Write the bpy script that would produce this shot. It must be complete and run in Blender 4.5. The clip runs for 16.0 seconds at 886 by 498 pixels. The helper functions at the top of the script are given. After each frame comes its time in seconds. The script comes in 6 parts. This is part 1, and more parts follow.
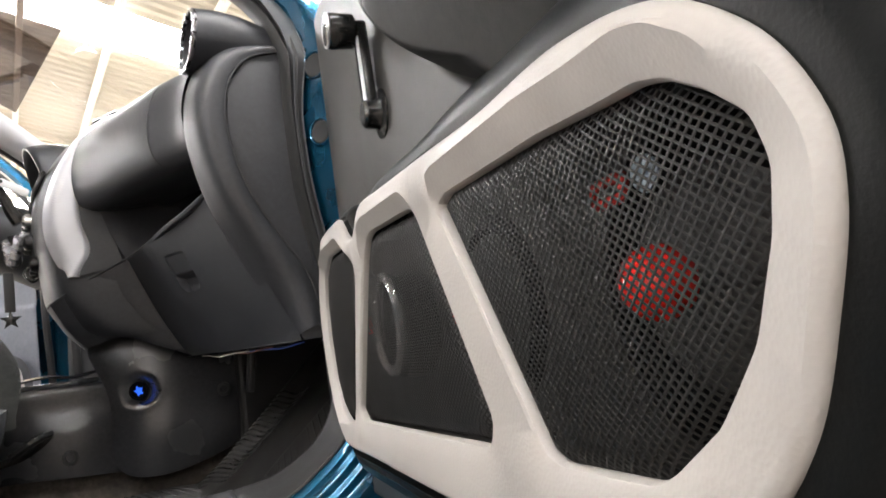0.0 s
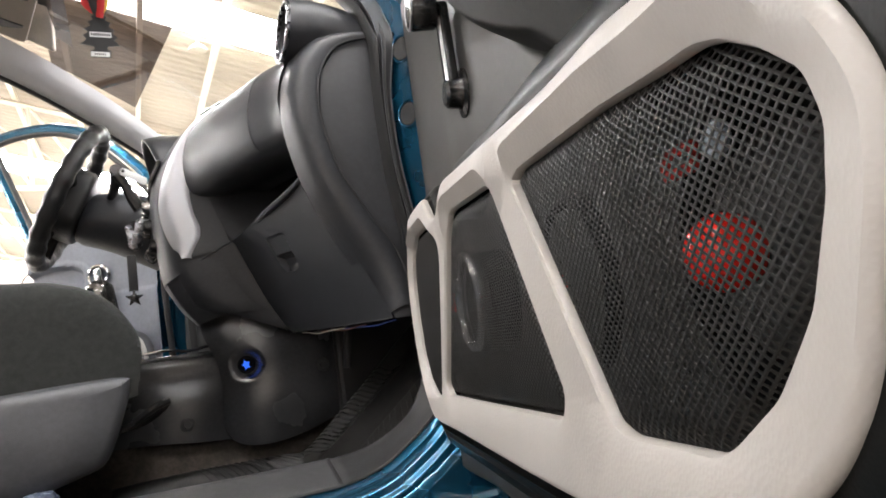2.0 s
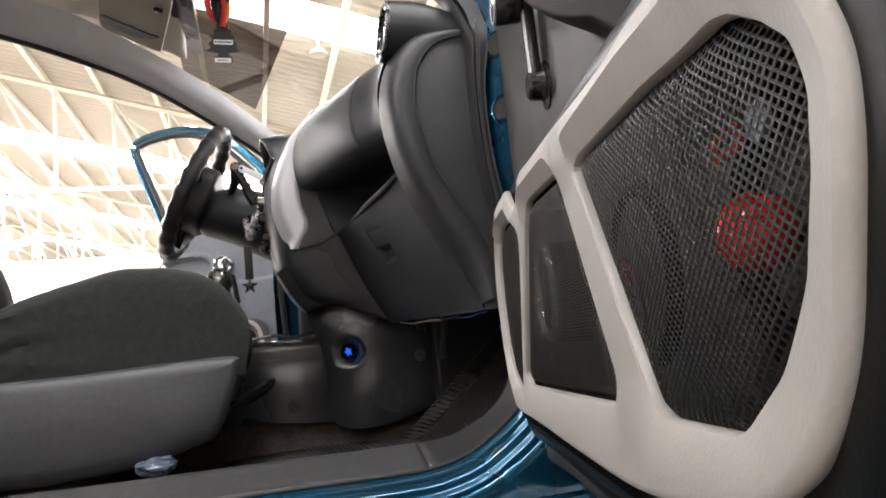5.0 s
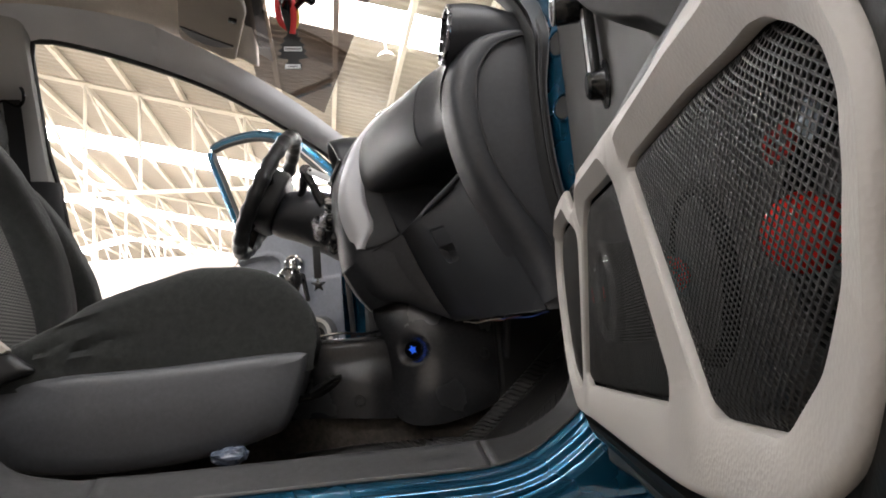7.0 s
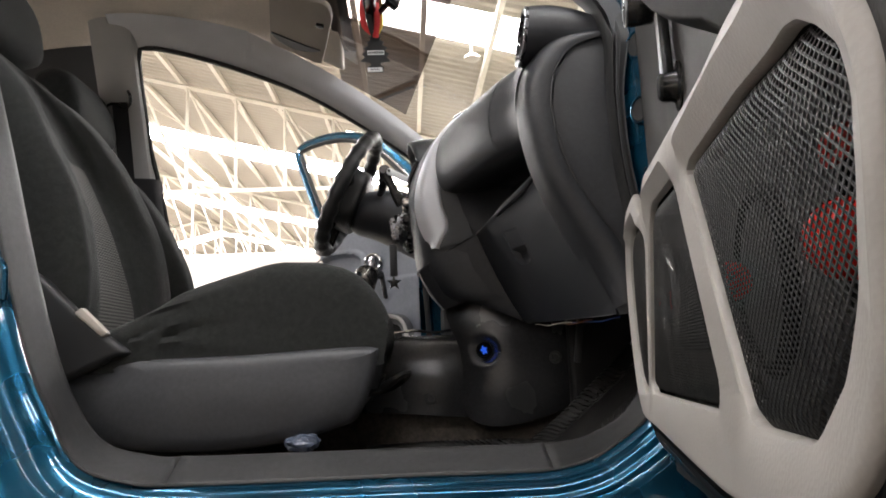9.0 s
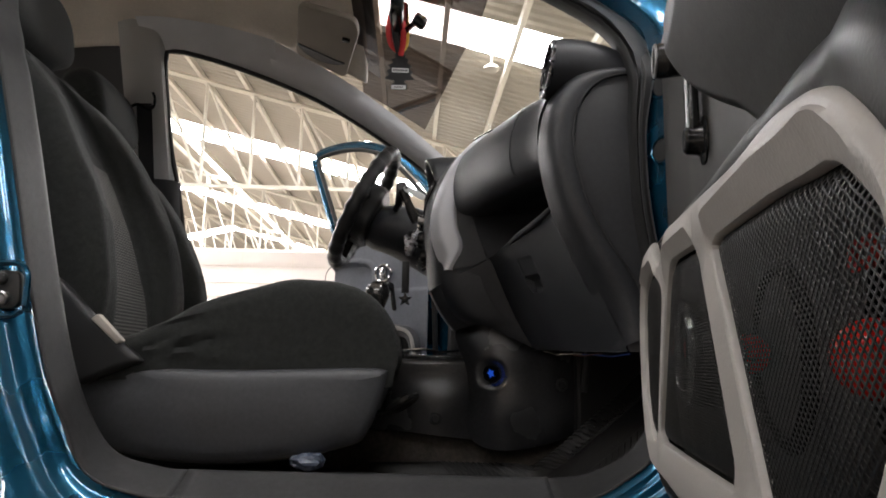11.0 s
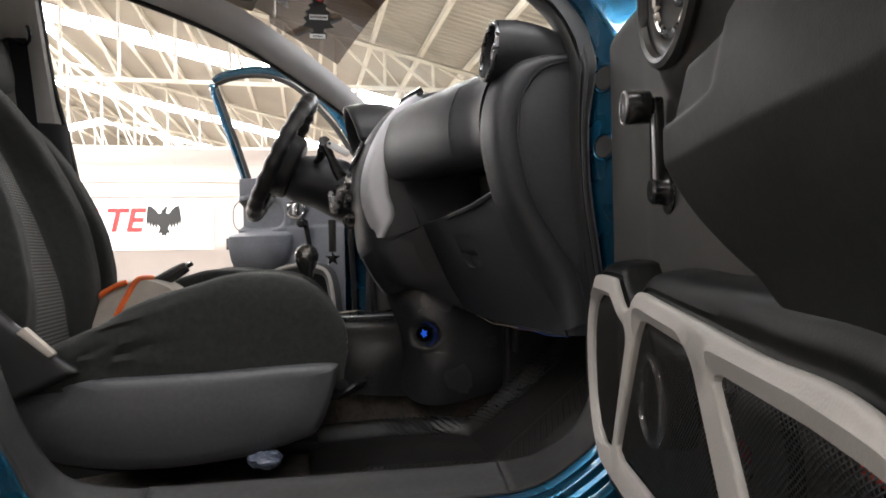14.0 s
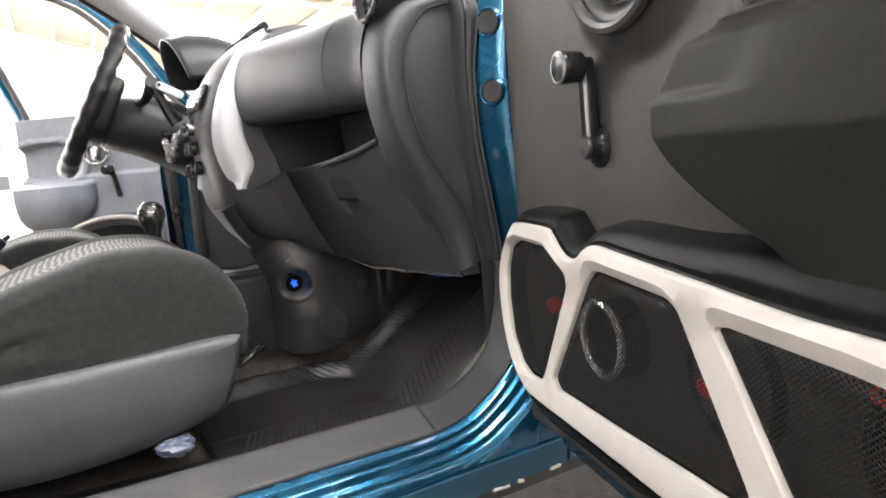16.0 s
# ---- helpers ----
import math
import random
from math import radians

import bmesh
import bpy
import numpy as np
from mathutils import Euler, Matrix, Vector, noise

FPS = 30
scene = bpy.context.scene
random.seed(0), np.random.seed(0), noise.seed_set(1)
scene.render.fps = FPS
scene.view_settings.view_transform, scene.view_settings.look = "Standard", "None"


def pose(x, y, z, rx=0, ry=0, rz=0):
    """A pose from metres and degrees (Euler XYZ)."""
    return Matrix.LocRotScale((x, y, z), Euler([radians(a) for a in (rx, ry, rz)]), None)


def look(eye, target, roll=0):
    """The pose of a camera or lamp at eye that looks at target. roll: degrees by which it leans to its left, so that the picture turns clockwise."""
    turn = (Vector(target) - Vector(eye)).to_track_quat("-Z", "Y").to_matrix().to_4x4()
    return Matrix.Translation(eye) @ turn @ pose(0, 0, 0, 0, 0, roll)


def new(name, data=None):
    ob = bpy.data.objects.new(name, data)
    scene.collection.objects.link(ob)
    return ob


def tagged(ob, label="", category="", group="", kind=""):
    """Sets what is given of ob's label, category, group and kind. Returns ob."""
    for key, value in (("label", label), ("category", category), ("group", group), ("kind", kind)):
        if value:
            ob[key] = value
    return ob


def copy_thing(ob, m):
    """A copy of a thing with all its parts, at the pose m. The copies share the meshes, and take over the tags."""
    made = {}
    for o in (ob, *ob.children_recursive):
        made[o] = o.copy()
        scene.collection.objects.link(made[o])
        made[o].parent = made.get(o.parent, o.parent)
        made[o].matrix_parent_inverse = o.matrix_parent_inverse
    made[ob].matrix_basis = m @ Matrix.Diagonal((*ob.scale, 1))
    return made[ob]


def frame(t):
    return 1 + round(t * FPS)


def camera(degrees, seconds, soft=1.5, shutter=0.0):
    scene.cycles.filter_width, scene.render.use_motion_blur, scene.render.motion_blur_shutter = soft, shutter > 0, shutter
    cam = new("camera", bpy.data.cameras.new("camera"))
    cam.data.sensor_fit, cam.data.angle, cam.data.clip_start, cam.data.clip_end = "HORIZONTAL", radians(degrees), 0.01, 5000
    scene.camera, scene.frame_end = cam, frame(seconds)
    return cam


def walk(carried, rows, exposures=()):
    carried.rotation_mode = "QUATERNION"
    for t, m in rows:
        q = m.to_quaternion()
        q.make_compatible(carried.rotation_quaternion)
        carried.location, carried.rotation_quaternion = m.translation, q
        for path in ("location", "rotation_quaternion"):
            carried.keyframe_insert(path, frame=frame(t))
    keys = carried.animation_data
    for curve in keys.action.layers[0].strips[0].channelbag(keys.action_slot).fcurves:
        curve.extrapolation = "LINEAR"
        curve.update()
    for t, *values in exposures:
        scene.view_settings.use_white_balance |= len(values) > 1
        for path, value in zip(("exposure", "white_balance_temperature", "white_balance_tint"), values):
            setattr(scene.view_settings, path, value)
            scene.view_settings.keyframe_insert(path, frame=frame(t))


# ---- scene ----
cam = camera(67.7, 16.0, soft=1.8)

PATH = [
    (0, (-0.474, -1.564, 0.546), (0.649, 0.07, 0.81), -8.5),
    (0.5, (-0.474, -1.567, 0.545), (0.585, 0.112, 0.789), -8.8),
    (1, (-0.47, -1.568, 0.546), (0.533, 0.146, 0.781), -8.5),
    (1.5, (-0.469, -1.574, 0.546), (0.457, 0.181, 0.795), -8.2),
    (2, (-0.465, -1.576, 0.539), (0.402, 0.209, 0.791), -7.9),
    (2.5, (-0.457, -1.58, 0.537), (0.339, 0.236, 0.8), -7.3),
    (3, (-0.455, -1.583, 0.535), (0.283, 0.256, 0.805), -7.0),
    (3.5, (-0.452, -1.591, 0.532), (0.242, 0.266, 0.797), -6.9),
    (4, (-0.448, -1.593, 0.529), (0.197, 0.28, 0.801), -6.6),
    (6.5, (-0.437, -1.611, 0.523), (-0.022, 0.323, 0.819), -5.1),
    (7, (-0.436, -1.612, 0.523), (-0.078, 0.332, 0.826), -5.0),
    (7.5, (-0.431, -1.618, 0.52), (-0.133, 0.334, 0.841), -4.5),
    (8, (-0.425, -1.621, 0.52), (-0.191, 0.339, 0.844), -3.5),
    (8.5, (-0.422, -1.626, 0.518), (-0.259, 0.343, 0.832), -2.5),
    (9, (-0.42, -1.625, 0.518), (-0.306, 0.346, 0.842), -2.4),
    (9.5, (-0.419, -1.627, 0.518), (-0.342, 0.342, 0.864), -1.3),
    (12, (-0.455, -1.645, 0.603), (-0.345, 0.325, 0.93), 1.8),
    (12.5, (-0.47, -1.649, 0.635), (-0.343, 0.33, 0.894), 1.0),
    (13, (-0.484, -1.655, 0.665), (-0.323, 0.33, 0.855), 0.9),
    (13.5, (-0.497, -1.655, 0.698), (-0.256, 0.326, 0.821), 0.3),
    (14, (-0.524, -1.648, 0.722), (-0.113, 0.31, 0.737), -1.1),
    (14.5, (-0.55, -1.638, 0.743), (-0.004, 0.286, 0.692), -2.8),
    (15, (-0.593, -1.623, 0.767), (0.114, 0.245, 0.653), -5.0),
    (15.5, (-0.638, -1.604, 0.784), (0.229, 0.187, 0.591), -5.5),
    (16, (-0.692, -1.578, 0.789), (0.289, 0.144, 0.518), -5.1),
]
EXPOSURES = [(0, 1.16), (1.5, 1.09), (4, 0.84), (6.5, 0.45), (8, 0.24), (9, 0.24), (9.7, -0.05), (12, -0.46), (12.5, -0.56), (13.5, -0.34), (14.5, 0.33), (15.5, 1.17), (16, 1.56)]
walk(cam, [(t, look(eye, target, roll)) for t, eye, target, roll in PATH], EXPOSURES)

# ---- world and light ----
world = bpy.data.worlds.new("hall_daylight")
scene.world = world
world.use_nodes = True
wn = world.node_tree
sky = wn.nodes.new("ShaderNodeTexSky")
sky.sky_type = "NISHITA"
sky.sun_disc = False
sky.sun_elevation, sky.sun_rotation = radians(55), radians(200)
wn.links.new(sky.outputs[0], wn.nodes["Background"].inputs[0])
wn.nodes["Background"].inputs[1].default_value = 0.10
SKYLIGHT = 43.0

# ---- materials ----


def mat(name, color, rough=0.5, metal=0.0, grain=0.0, grain_size=400.0, blotch=0.15, blotch_size=9.0, coat=0.0, spec=0.5,
        sheen=0.0, voronoi=False, cells=None, fleck=0.0, fleck_size=110.0):
    """A procedural surface: colour with large uneven wear and fine relief."""
    m = bpy.data.materials.new(name)
    m.use_nodes = True
    n, k = m.node_tree.nodes, m.node_tree.links
    b = n["Principled BSDF"]
    b.inputs["Metallic"].default_value = metal
    b.inputs["Coat Weight"].default_value = coat
    b.inputs["Coat Roughness"].default_value = 0.04
    b.inputs["Specular IOR Level"].default_value = spec
    b.inputs["Sheen Weight"].default_value = sheen
    tc = n.new("ShaderNodeTexCoord")
    big = n.new("ShaderNodeTexNoise")
    big.inputs["Scale"].default_value = blotch_size
    big.inputs["Detail"].default_value = 4
    big.inputs["Roughness"].default_value = 0.45
    k.new(tc.outputs["Object"], big.inputs["Vector"])
    ramp = n.new("ShaderNodeMapRange")
    ramp.inputs[1].default_value, ramp.inputs[2].default_value = 0.25, 0.75
    ramp.inputs[3].default_value, ramp.inputs[4].default_value = 1 - blotch, 1 + blotch
    k.new(big.outputs[0], ramp.inputs[0])
    mix = n.new("ShaderNodeMix")
    mix.data_type, mix.blend_type = "RGBA", "MULTIPLY"
    mix.inputs[0].default_value = 1
    mix.inputs[6].default_value = (*color, 1)
    k.new(ramp.outputs[0], mix.inputs[7])
    k.new(mix.outputs[2], b.inputs["Base Color"])
    if fleck:
        # small pale dust and rubbed spots over the larger unevenness
        spots = n.new("ShaderNodeTexNoise")
        spots.inputs["Scale"].default_value = fleck_size
        spots.inputs["Detail"].default_value = 5
        spots.inputs["Roughness"].default_value = 0.72
        k.new(tc.outputs["Object"], spots.inputs["Vector"])
        dust = n.new("ShaderNodeMapRange")
        dust.inputs[1].default_value, dust.inputs[2].default_value = 0.36, 0.70
        dust.inputs[3].default_value, dust.inputs[4].default_value = 1 - 0.5 * fleck, 1 + fleck
        k.new(spots.outputs[0], dust.inputs[0])
        both = n.new("ShaderNodeMath")
        both.operation = "MULTIPLY"
        k.new(ramp.outputs[0], both.inputs[0])
        k.new(dust.outputs[0], both.inputs[1])
        k.new(both.outputs[0], mix.inputs[7])
    rr = n.new("ShaderNodeMapRange")
    rr.inputs[1].default_value, rr.inputs[2].default_value = 0.2, 0.8
    rr.inputs[3].default_value, rr.inputs[4].default_value = max(rough - 0.07, 0.02), min(rough + 0.07, 1)
    k.new(big.outputs[0], rr.inputs[0])
    k.new(rr.outputs[0], b.inputs["Roughness"])
    if grain:
        fine = n.new("ShaderNodeTexVoronoi" if voronoi else "ShaderNodeTexNoise")
        fine.inputs["Scale"].default_value = grain_size
        k.new(tc.outputs["Object"], fine.inputs["Vector"])
        bump = n.new("ShaderNodeBump")
        bump.inputs["Strength"].default_value = grain
        bump.inputs["Distance"].default_value = 0.001
        k.new(fine.outputs[0], bump.inputs["Height"])
        k.new(bump.outputs[0], b.inputs["Normal"])
        if cells:
            tone = n.new("ShaderNodeMapRange")
            tone.inputs[1].default_value, tone.inputs[2].default_value = cells
            tone.inputs[3].default_value, tone.inputs[4].default_value = 1.25, 0.12
            k.new(fine.outputs[0], tone.inputs[0])
            m2 = n.new("ShaderNodeMix")
            m2.data_type, m2.blend_type = "RGBA", "MULTIPLY"
            m2.inputs[0].default_value = 1
            k.new(mix.outputs[2], m2.inputs[6])
            k.new(tone.outputs[0], m2.inputs[7])
            k.new(m2.outputs[2], b.inputs["Base Color"])
    return m


def knit(name, color, col, row):
    """A coarse knit: zigzag rows of raised stitches."""
    m = mat(name, color, 0.9, grain=0.5, grain_size=900, blotch=0.15)
    n, k = m.node_tree.nodes, m.node_tree.links
    b = n["Principled BSDF"]
    tc, sp = n.new("ShaderNodeTexCoord"), n.new("ShaderNodeSeparateXYZ")
    k.new(tc.outputs["Object"], sp.inputs[0])

    def op(kind, a, c):
        o = n.new("ShaderNodeMath")
        o.operation = kind
        for i, v in enumerate((a, c)):
            if isinstance(v, (int, float)):
                o.inputs[i].default_value = v
            elif v is not None:
                k.new(v, o.inputs[i])
        return o.outputs[0]

    along = op("SUBTRACT", sp.outputs[2], sp.outputs[0])
    zig = op("SINE", op("MULTIPLY", sp.outputs[1], 2 * math.pi / col), None)
    stitch = op("SINE", op("ADD", op("MULTIPLY", along, 2 * math.pi / row), op("MULTIPLY", zig, 1.3)), None)
    tone = n.new("ShaderNodeMapRange")
    tone.inputs[1].default_value, tone.inputs[2].default_value = -0.7, 0.9
    tone.inputs[3].default_value, tone.inputs[4].default_value = 0.10, 1.3
    k.new(stitch, tone.inputs[0])
    mx = n.new("ShaderNodeMix")
    mx.data_type, mx.blend_type = "RGBA", "MULTIPLY"
    mx.inputs[0].default_value = 1
    mx.inputs[6].default_value = (*color, 1)
    k.new(tone.outputs[0], mx.inputs[7])
    k.new(mx.outputs[2], b.inputs["Base Color"])
    return m


def glow(name, color, strength):
    m = bpy.data.materials.new(name)
    m.use_nodes = True
    b = m.node_tree.nodes["Principled BSDF"]
    b.inputs["Base Color"].default_value = (*color, 1)
    b.inputs["Emission Color"].default_value = (*color, 1)
    b.inputs["Emission Strength"].default_value = strength
    return m


def glass(name, color, rough=0.0):
    """Thin clear sheet: mostly passes light, with a glossy skin."""
    m = bpy.data.materials.new(name)
    m.use_nodes = True
    n, k = m.node_tree.nodes, m.node_tree.links
    n.remove(n["Principled BSDF"])
    tr, gl, mx = n.new("ShaderNodeBsdfTransparent"), n.new("ShaderNodeBsdfGlossy"), n.new("ShaderNodeMixShader")
    tr.inputs[0].default_value = (*color, 1)
    gl.inputs["Roughness"].default_value = rough
    lw, pw, mr = n.new("ShaderNodeLayerWeight"), n.new("ShaderNodeMath"), n.new("ShaderNodeMapRange")
    pw.operation = "POWER"
    pw.inputs[1].default_value = 5
    mr.inputs[3].default_value, mr.inputs[4].default_value = 0.04, 0.6
    k.new(lw.outputs["Facing"], pw.inputs[0])
    k.new(pw.outputs[0], mr.inputs[0])
    k.new(mr.outputs[0], mx.inputs[0])
    k.new(tr.outputs[0], mx.inputs[1])
    k.new(gl.outputs[0], mx.inputs[2])
    k.new(mx.outputs[0], n["Material Output"].inputs[0])
    return m


DASH = mat("dash_plastic", (0.0248, 0.0260, 0.0294), 0.45, spec=0.50, grain=0.3, grain_size=900, blotch=0.12, fleck=0.22, fleck_size=130)
CONSOLE = mat("console_plastic", (0.036, 0.0368, 0.0395), 0.25, spec=0.95, grain=0.2, grain_size=900, blotch=0.12, fleck=0.22, fleck_size=130)
DASH_DEEP = mat("dash_recess_plastic", (0.028, 0.0282, 0.030), 0.5, grain=0.2, grain_size=900)
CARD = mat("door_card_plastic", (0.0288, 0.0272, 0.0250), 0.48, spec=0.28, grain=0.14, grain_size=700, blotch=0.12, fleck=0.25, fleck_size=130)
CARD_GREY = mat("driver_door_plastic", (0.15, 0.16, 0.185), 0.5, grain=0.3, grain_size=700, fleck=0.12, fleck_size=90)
SHIELD = mat("seat_shield_plastic", (0.042, 0.0435, 0.0475), 0.48, grain=0.3, grain_size=800, blotch=0.1, fleck=0.22, fleck_size=120)
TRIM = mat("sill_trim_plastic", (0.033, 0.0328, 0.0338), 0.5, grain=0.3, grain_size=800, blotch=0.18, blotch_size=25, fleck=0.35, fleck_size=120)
FABRIC = mat("seat_fabric", (0.0084, 0.0092, 0.0082), 0.92, grain=0.9, grain_size=900, blotch=0.3, blotch_size=14, sheen=0.05, fleck=0.7, fleck_size=90)
KNIT = knit("seat_knit_insert", (0.115, 0.112, 0.106), 0.0105, 0.0080)
PIPING = mat("seat_seam_piping", (0.075, 0.073, 0.07), 0.8, grain=0.5, grain_size=900)
WHITE = mat("white_vinyl", (0.362, 0.341, 0.316), 0.5, grain=0.16, grain_size=430, voronoi=True, blotch=0.06, blotch_size=30)
# card plastic darkened: the shade on the down-facing armrest is put into its colour
ARMREST = mat("shaded_armrest_plastic", (0.0130, 0.0128, 0.0113), 0.55, spec=0.11, grain=0.14, grain_size=700, blotch=0.14, fleck=0.3, fleck_size=130)
BLACK_VINYL = mat("black_vinyl", (0.0050, 0.0051, 0.0047), 0.40, spec=0.10, grain=0.12, grain_size=520, blotch=0.2)
MESH = mat("grille_mesh", (0.0118, 0.0110, 0.0099), 0.48, spec=0.15, blotch=0.25, blotch_size=30)
BAFFLE = mat("baffle_board", (0.0028, 0.0027, 0.0026), 0.8, spec=0.1, grain=0.4)
CONE = mat("speaker_cone", (0.0032, 0.0032, 0.0034), 0.75, spec=0.1, grain=0.4, grain_size=500)
RED = mat("red_gloss", (0.72, 0.022, 0.018), 0.12, coat=1.0, blotch=0.08)
RED_PRINT = mat("red_print", (0.55, 0.03, 0.02), 0.5)
GREY_PRINT = mat("grey_print", (0.30, 0.36, 0.42), 0.5)
PAINT = mat("teal_car_paint", (0.005, 0.080, 0.153), 0.25, metal=0.82, coat=1.0, blotch=0.06, grain=0.05, grain_size=2500)
RUBBER = mat("rubber_seal", (0.014, 0.014, 0.014), 0.6, grain=0.3, grain_size=500)
# glossier than the mat, and paler so that the colour carries the ribs' highlights
RIB_RUBBER = mat("mat_rib_rubber", (0.026, 0.0255, 0.025), 0.17, spec=0.7, blotch=0.3, blotch_size=40)
KEY_STEEL = mat("worn_key_steel", (0.20, 0.20, 0.21), 0.28, metal=1.0, blotch=0.3, blotch_size=90)
KNOB = mat("dark_polished_metal", (0.24, 0.235, 0.23), 0.14, metal=0.9, blotch=0.1, blotch_size=60)
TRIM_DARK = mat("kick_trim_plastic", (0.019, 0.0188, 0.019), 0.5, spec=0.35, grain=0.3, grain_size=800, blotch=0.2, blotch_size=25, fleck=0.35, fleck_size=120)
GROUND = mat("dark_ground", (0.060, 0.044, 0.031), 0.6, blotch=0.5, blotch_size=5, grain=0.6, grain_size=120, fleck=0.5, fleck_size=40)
MAT_RUBBER = mat("rubber_mat", (0.0165, 0.0155, 0.0146), 0.42, spec=0.4, grain=0.3, grain_size=500, blotch=0.35, blotch_size=12, fleck=0.7, fleck_size=80)
CARPET = mat("carpet", (0.080, 0.067, 0.055), 0.98, grain=1.0, grain_size=1100, blotch=0.45, blotch_size=16, fleck=0.6, fleck_size=90)
CHROME = mat("chrome", (0.62, 0.62, 0.63), 0.12, metal=1.0, blotch=0.05)
STEEL = mat("brushed_steel", (0.42, 0.42, 0.43), 0.32, metal=1.0, blotch=0.1)
GLOSS_BLACK = mat("gloss_black_plastic", (0.010, 0.010, 0.010), 0.2, blotch=0.1)
RING_METAL = mat("bright_ring_metal", (0.85, 0.85, 0.85), 0.22, metal=0.8, blotch=0.2, blotch_size=80)
LEATHER = mat("wrapped_leather", (0.012, 0.012, 0.012), 0.35, grain=0.6, grain_size=500, voronoi=True)
SILVER = mat("silver_paint_trim", (0.70, 0.71, 0.75), 0.42, metal=0.25, blotch=0.05)
VISOR = mat("visor_cloth", (0.34, 0.30, 0.255), 0.85, grain=0.5, grain_size=900, blotch=0.1)
LINING = mat("roof_lining", (0.70, 0.635, 0.555), 0.9, grain=0.6, grain_size=900, blotch=0.08, fleck=0.08, fleck_size=150)
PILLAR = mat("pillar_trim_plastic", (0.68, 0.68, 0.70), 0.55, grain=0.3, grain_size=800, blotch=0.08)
# the pillar plastic again, darkened in colour for the shade at the belt pillar
PILLAR_SHADE = mat("shaded_pillar_plastic", (0.40, 0.395, 0.385), 0.55, grain=0.3, grain_size=800, blotch=0.08)
# recess plastic made paler, its colour replacing light lost under the brow
SHELF = mat("brightened_shelf_plastic", (0.060, 0.0605, 0.064), 0.45, grain=0.3, grain_size=900)
PILLAR_BLACK = mat("recliner_cover_plastic", (0.014, 0.014, 0.0145), 0.5, grain=0.3, grain_size=700)
PILLAR_DARK = mat("dark_pillar_trim", (0.03, 0.03, 0.032), 0.55, grain=0.3, grain_size=800)
BELT = mat("belt_webbing", (0.015, 0.015, 0.016), 0.8, grain=0.6, grain_size=900)
CLEAR = glass("clear_glass", (0.93, 0.96, 0.95))
SHADE = glass("sun_band_glass", (0.115, 0.095, 0.088))
WHITE_CARD = mat("white_plastic", (0.75, 0.75, 0.75), 0.4, blotch=0.03)
BLUE_LED = glow("blue_light", (0.02, 0.14, 1.0), 0.42)
ORANGE = mat("orange_piping", (0.85, 0.16, 0.03), 0.6)
TOWEL = mat("beige_cloth", (0.42, 0.38, 0.33), 0.95, grain=0.8, grain_size=700, blotch=0.12, blotch_size=20)
STRAP_RED = mat("red_strap", (0.55, 0.02, 0.02), 0.6)
STRAP_YELLOW = mat("yellow_strap", (0.6, 0.42, 0.04), 0.6)
FOIL = mat("crumpled_film", (0.07, 0.085, 0.12), 0.28, blotch=0.3, blotch_size=60)
PRINT_BLACK = mat("black_print", (0.015, 0.015, 0.015), 0.6)
ROOF_SHEET = mat("roof_sheet", (0.37, 0.340, 0.29), 0.6, metal=0.0, blotch=0.07, blotch_size=0.6)
HALL_STEEL = mat("cream_steel", (0.62, 0.585, 0.51), 0.5, blotch=0.08, blotch_size=2)
HALL_WALL = mat("hall_wall_paint", (0.40, 0.36, 0.335), 0.7, blotch=0.08, blotch_size=0.5)
FLOOR = mat("hall_floor", (0.27, 0.24, 0.205), 0.45, blotch=0.25, blotch_size=1.5, grain=0.2, grain_size=60)
GREEN = mat("green_print", (0.02, 0.22, 0.07), 0.5)
BANNER = mat("banner_vinyl", (0.80, 0.79, 0.78), 0.45, blotch=0.04)
LIGHT_SHEET = glow("skylight_sheet", (1.0, 0.985, 0.995), SKYLIGHT)
WIRE_COPPER = mat("wire_red_brown", (0.16, 0.06, 0.035), 0.5)
WIRE_BLUE = mat("wire_blue", (0.03, 0.08, 0.35), 0.5)

# ---- builders ----


def part(name, bm, material, parent=None, label="", smooth=True, sharp=35):
    """Links a bmesh as one mesh object, as a part of its parent."""
    me = bpy.data.meshes.new(name)
    bmesh.ops.recalc_face_normals(bm, faces=bm.faces)
    bm.to_mesh(me)
    bm.free()
    if smooth:
        me.polygons.foreach_set("use_smooth", [True] * len(me.polygons))
        me.set_sharp_from_angle(angle=radians(sharp))
    me.materials.append(material)
    ob = new(name, me)
    if parent is not None:
        ob.parent = parent
        if parent.parent is None:
            ob.matrix_parent_inverse = parent.matrix_basis.inverted()
    if label:
        ob["label"] = label
    return ob


def thing(name, label, category, at=(0, 0, 0), group="", kind=""):
    ob = new(name)
    ob.empty_display_size = 0.05
    ob.matrix_basis = Matrix.Translation(at)
    return tagged(ob, label, category, group, kind)


def spline(pts, n, closed=False):
    """n points along a smooth curve through pts."""
    p = [Vector(q) for q in pts]
    m = len(p)
    segs = m if closed else m - 1
    lens = [max((p[(i + 1) % m] - p[i]).length, 1e-6) for i in range(segs)]
    total = sum(lens)
    out = []
    count = n if closed else n - 1
    for j in range(n):
        s = total * j / count
        i = 0
        while i < segs - 1 and s > lens[i]:
            s -= lens[i]
            i += 1
        t = min(max(s / lens[i], 0), 1)
        get = (lambda a: p[a % m]) if closed else (lambda a: p[min(max(a, 0), m - 1)])
        a, b, c, d = get(i - 1), get(i), get(i + 1), get(i + 2)
        out.append(0.5 * (2 * b + (c - a) * t + (2 * a - 5 * b + 4 * c - d) * t * t + (3 * b - a - 3 * c + d) * t ** 3))
    return out


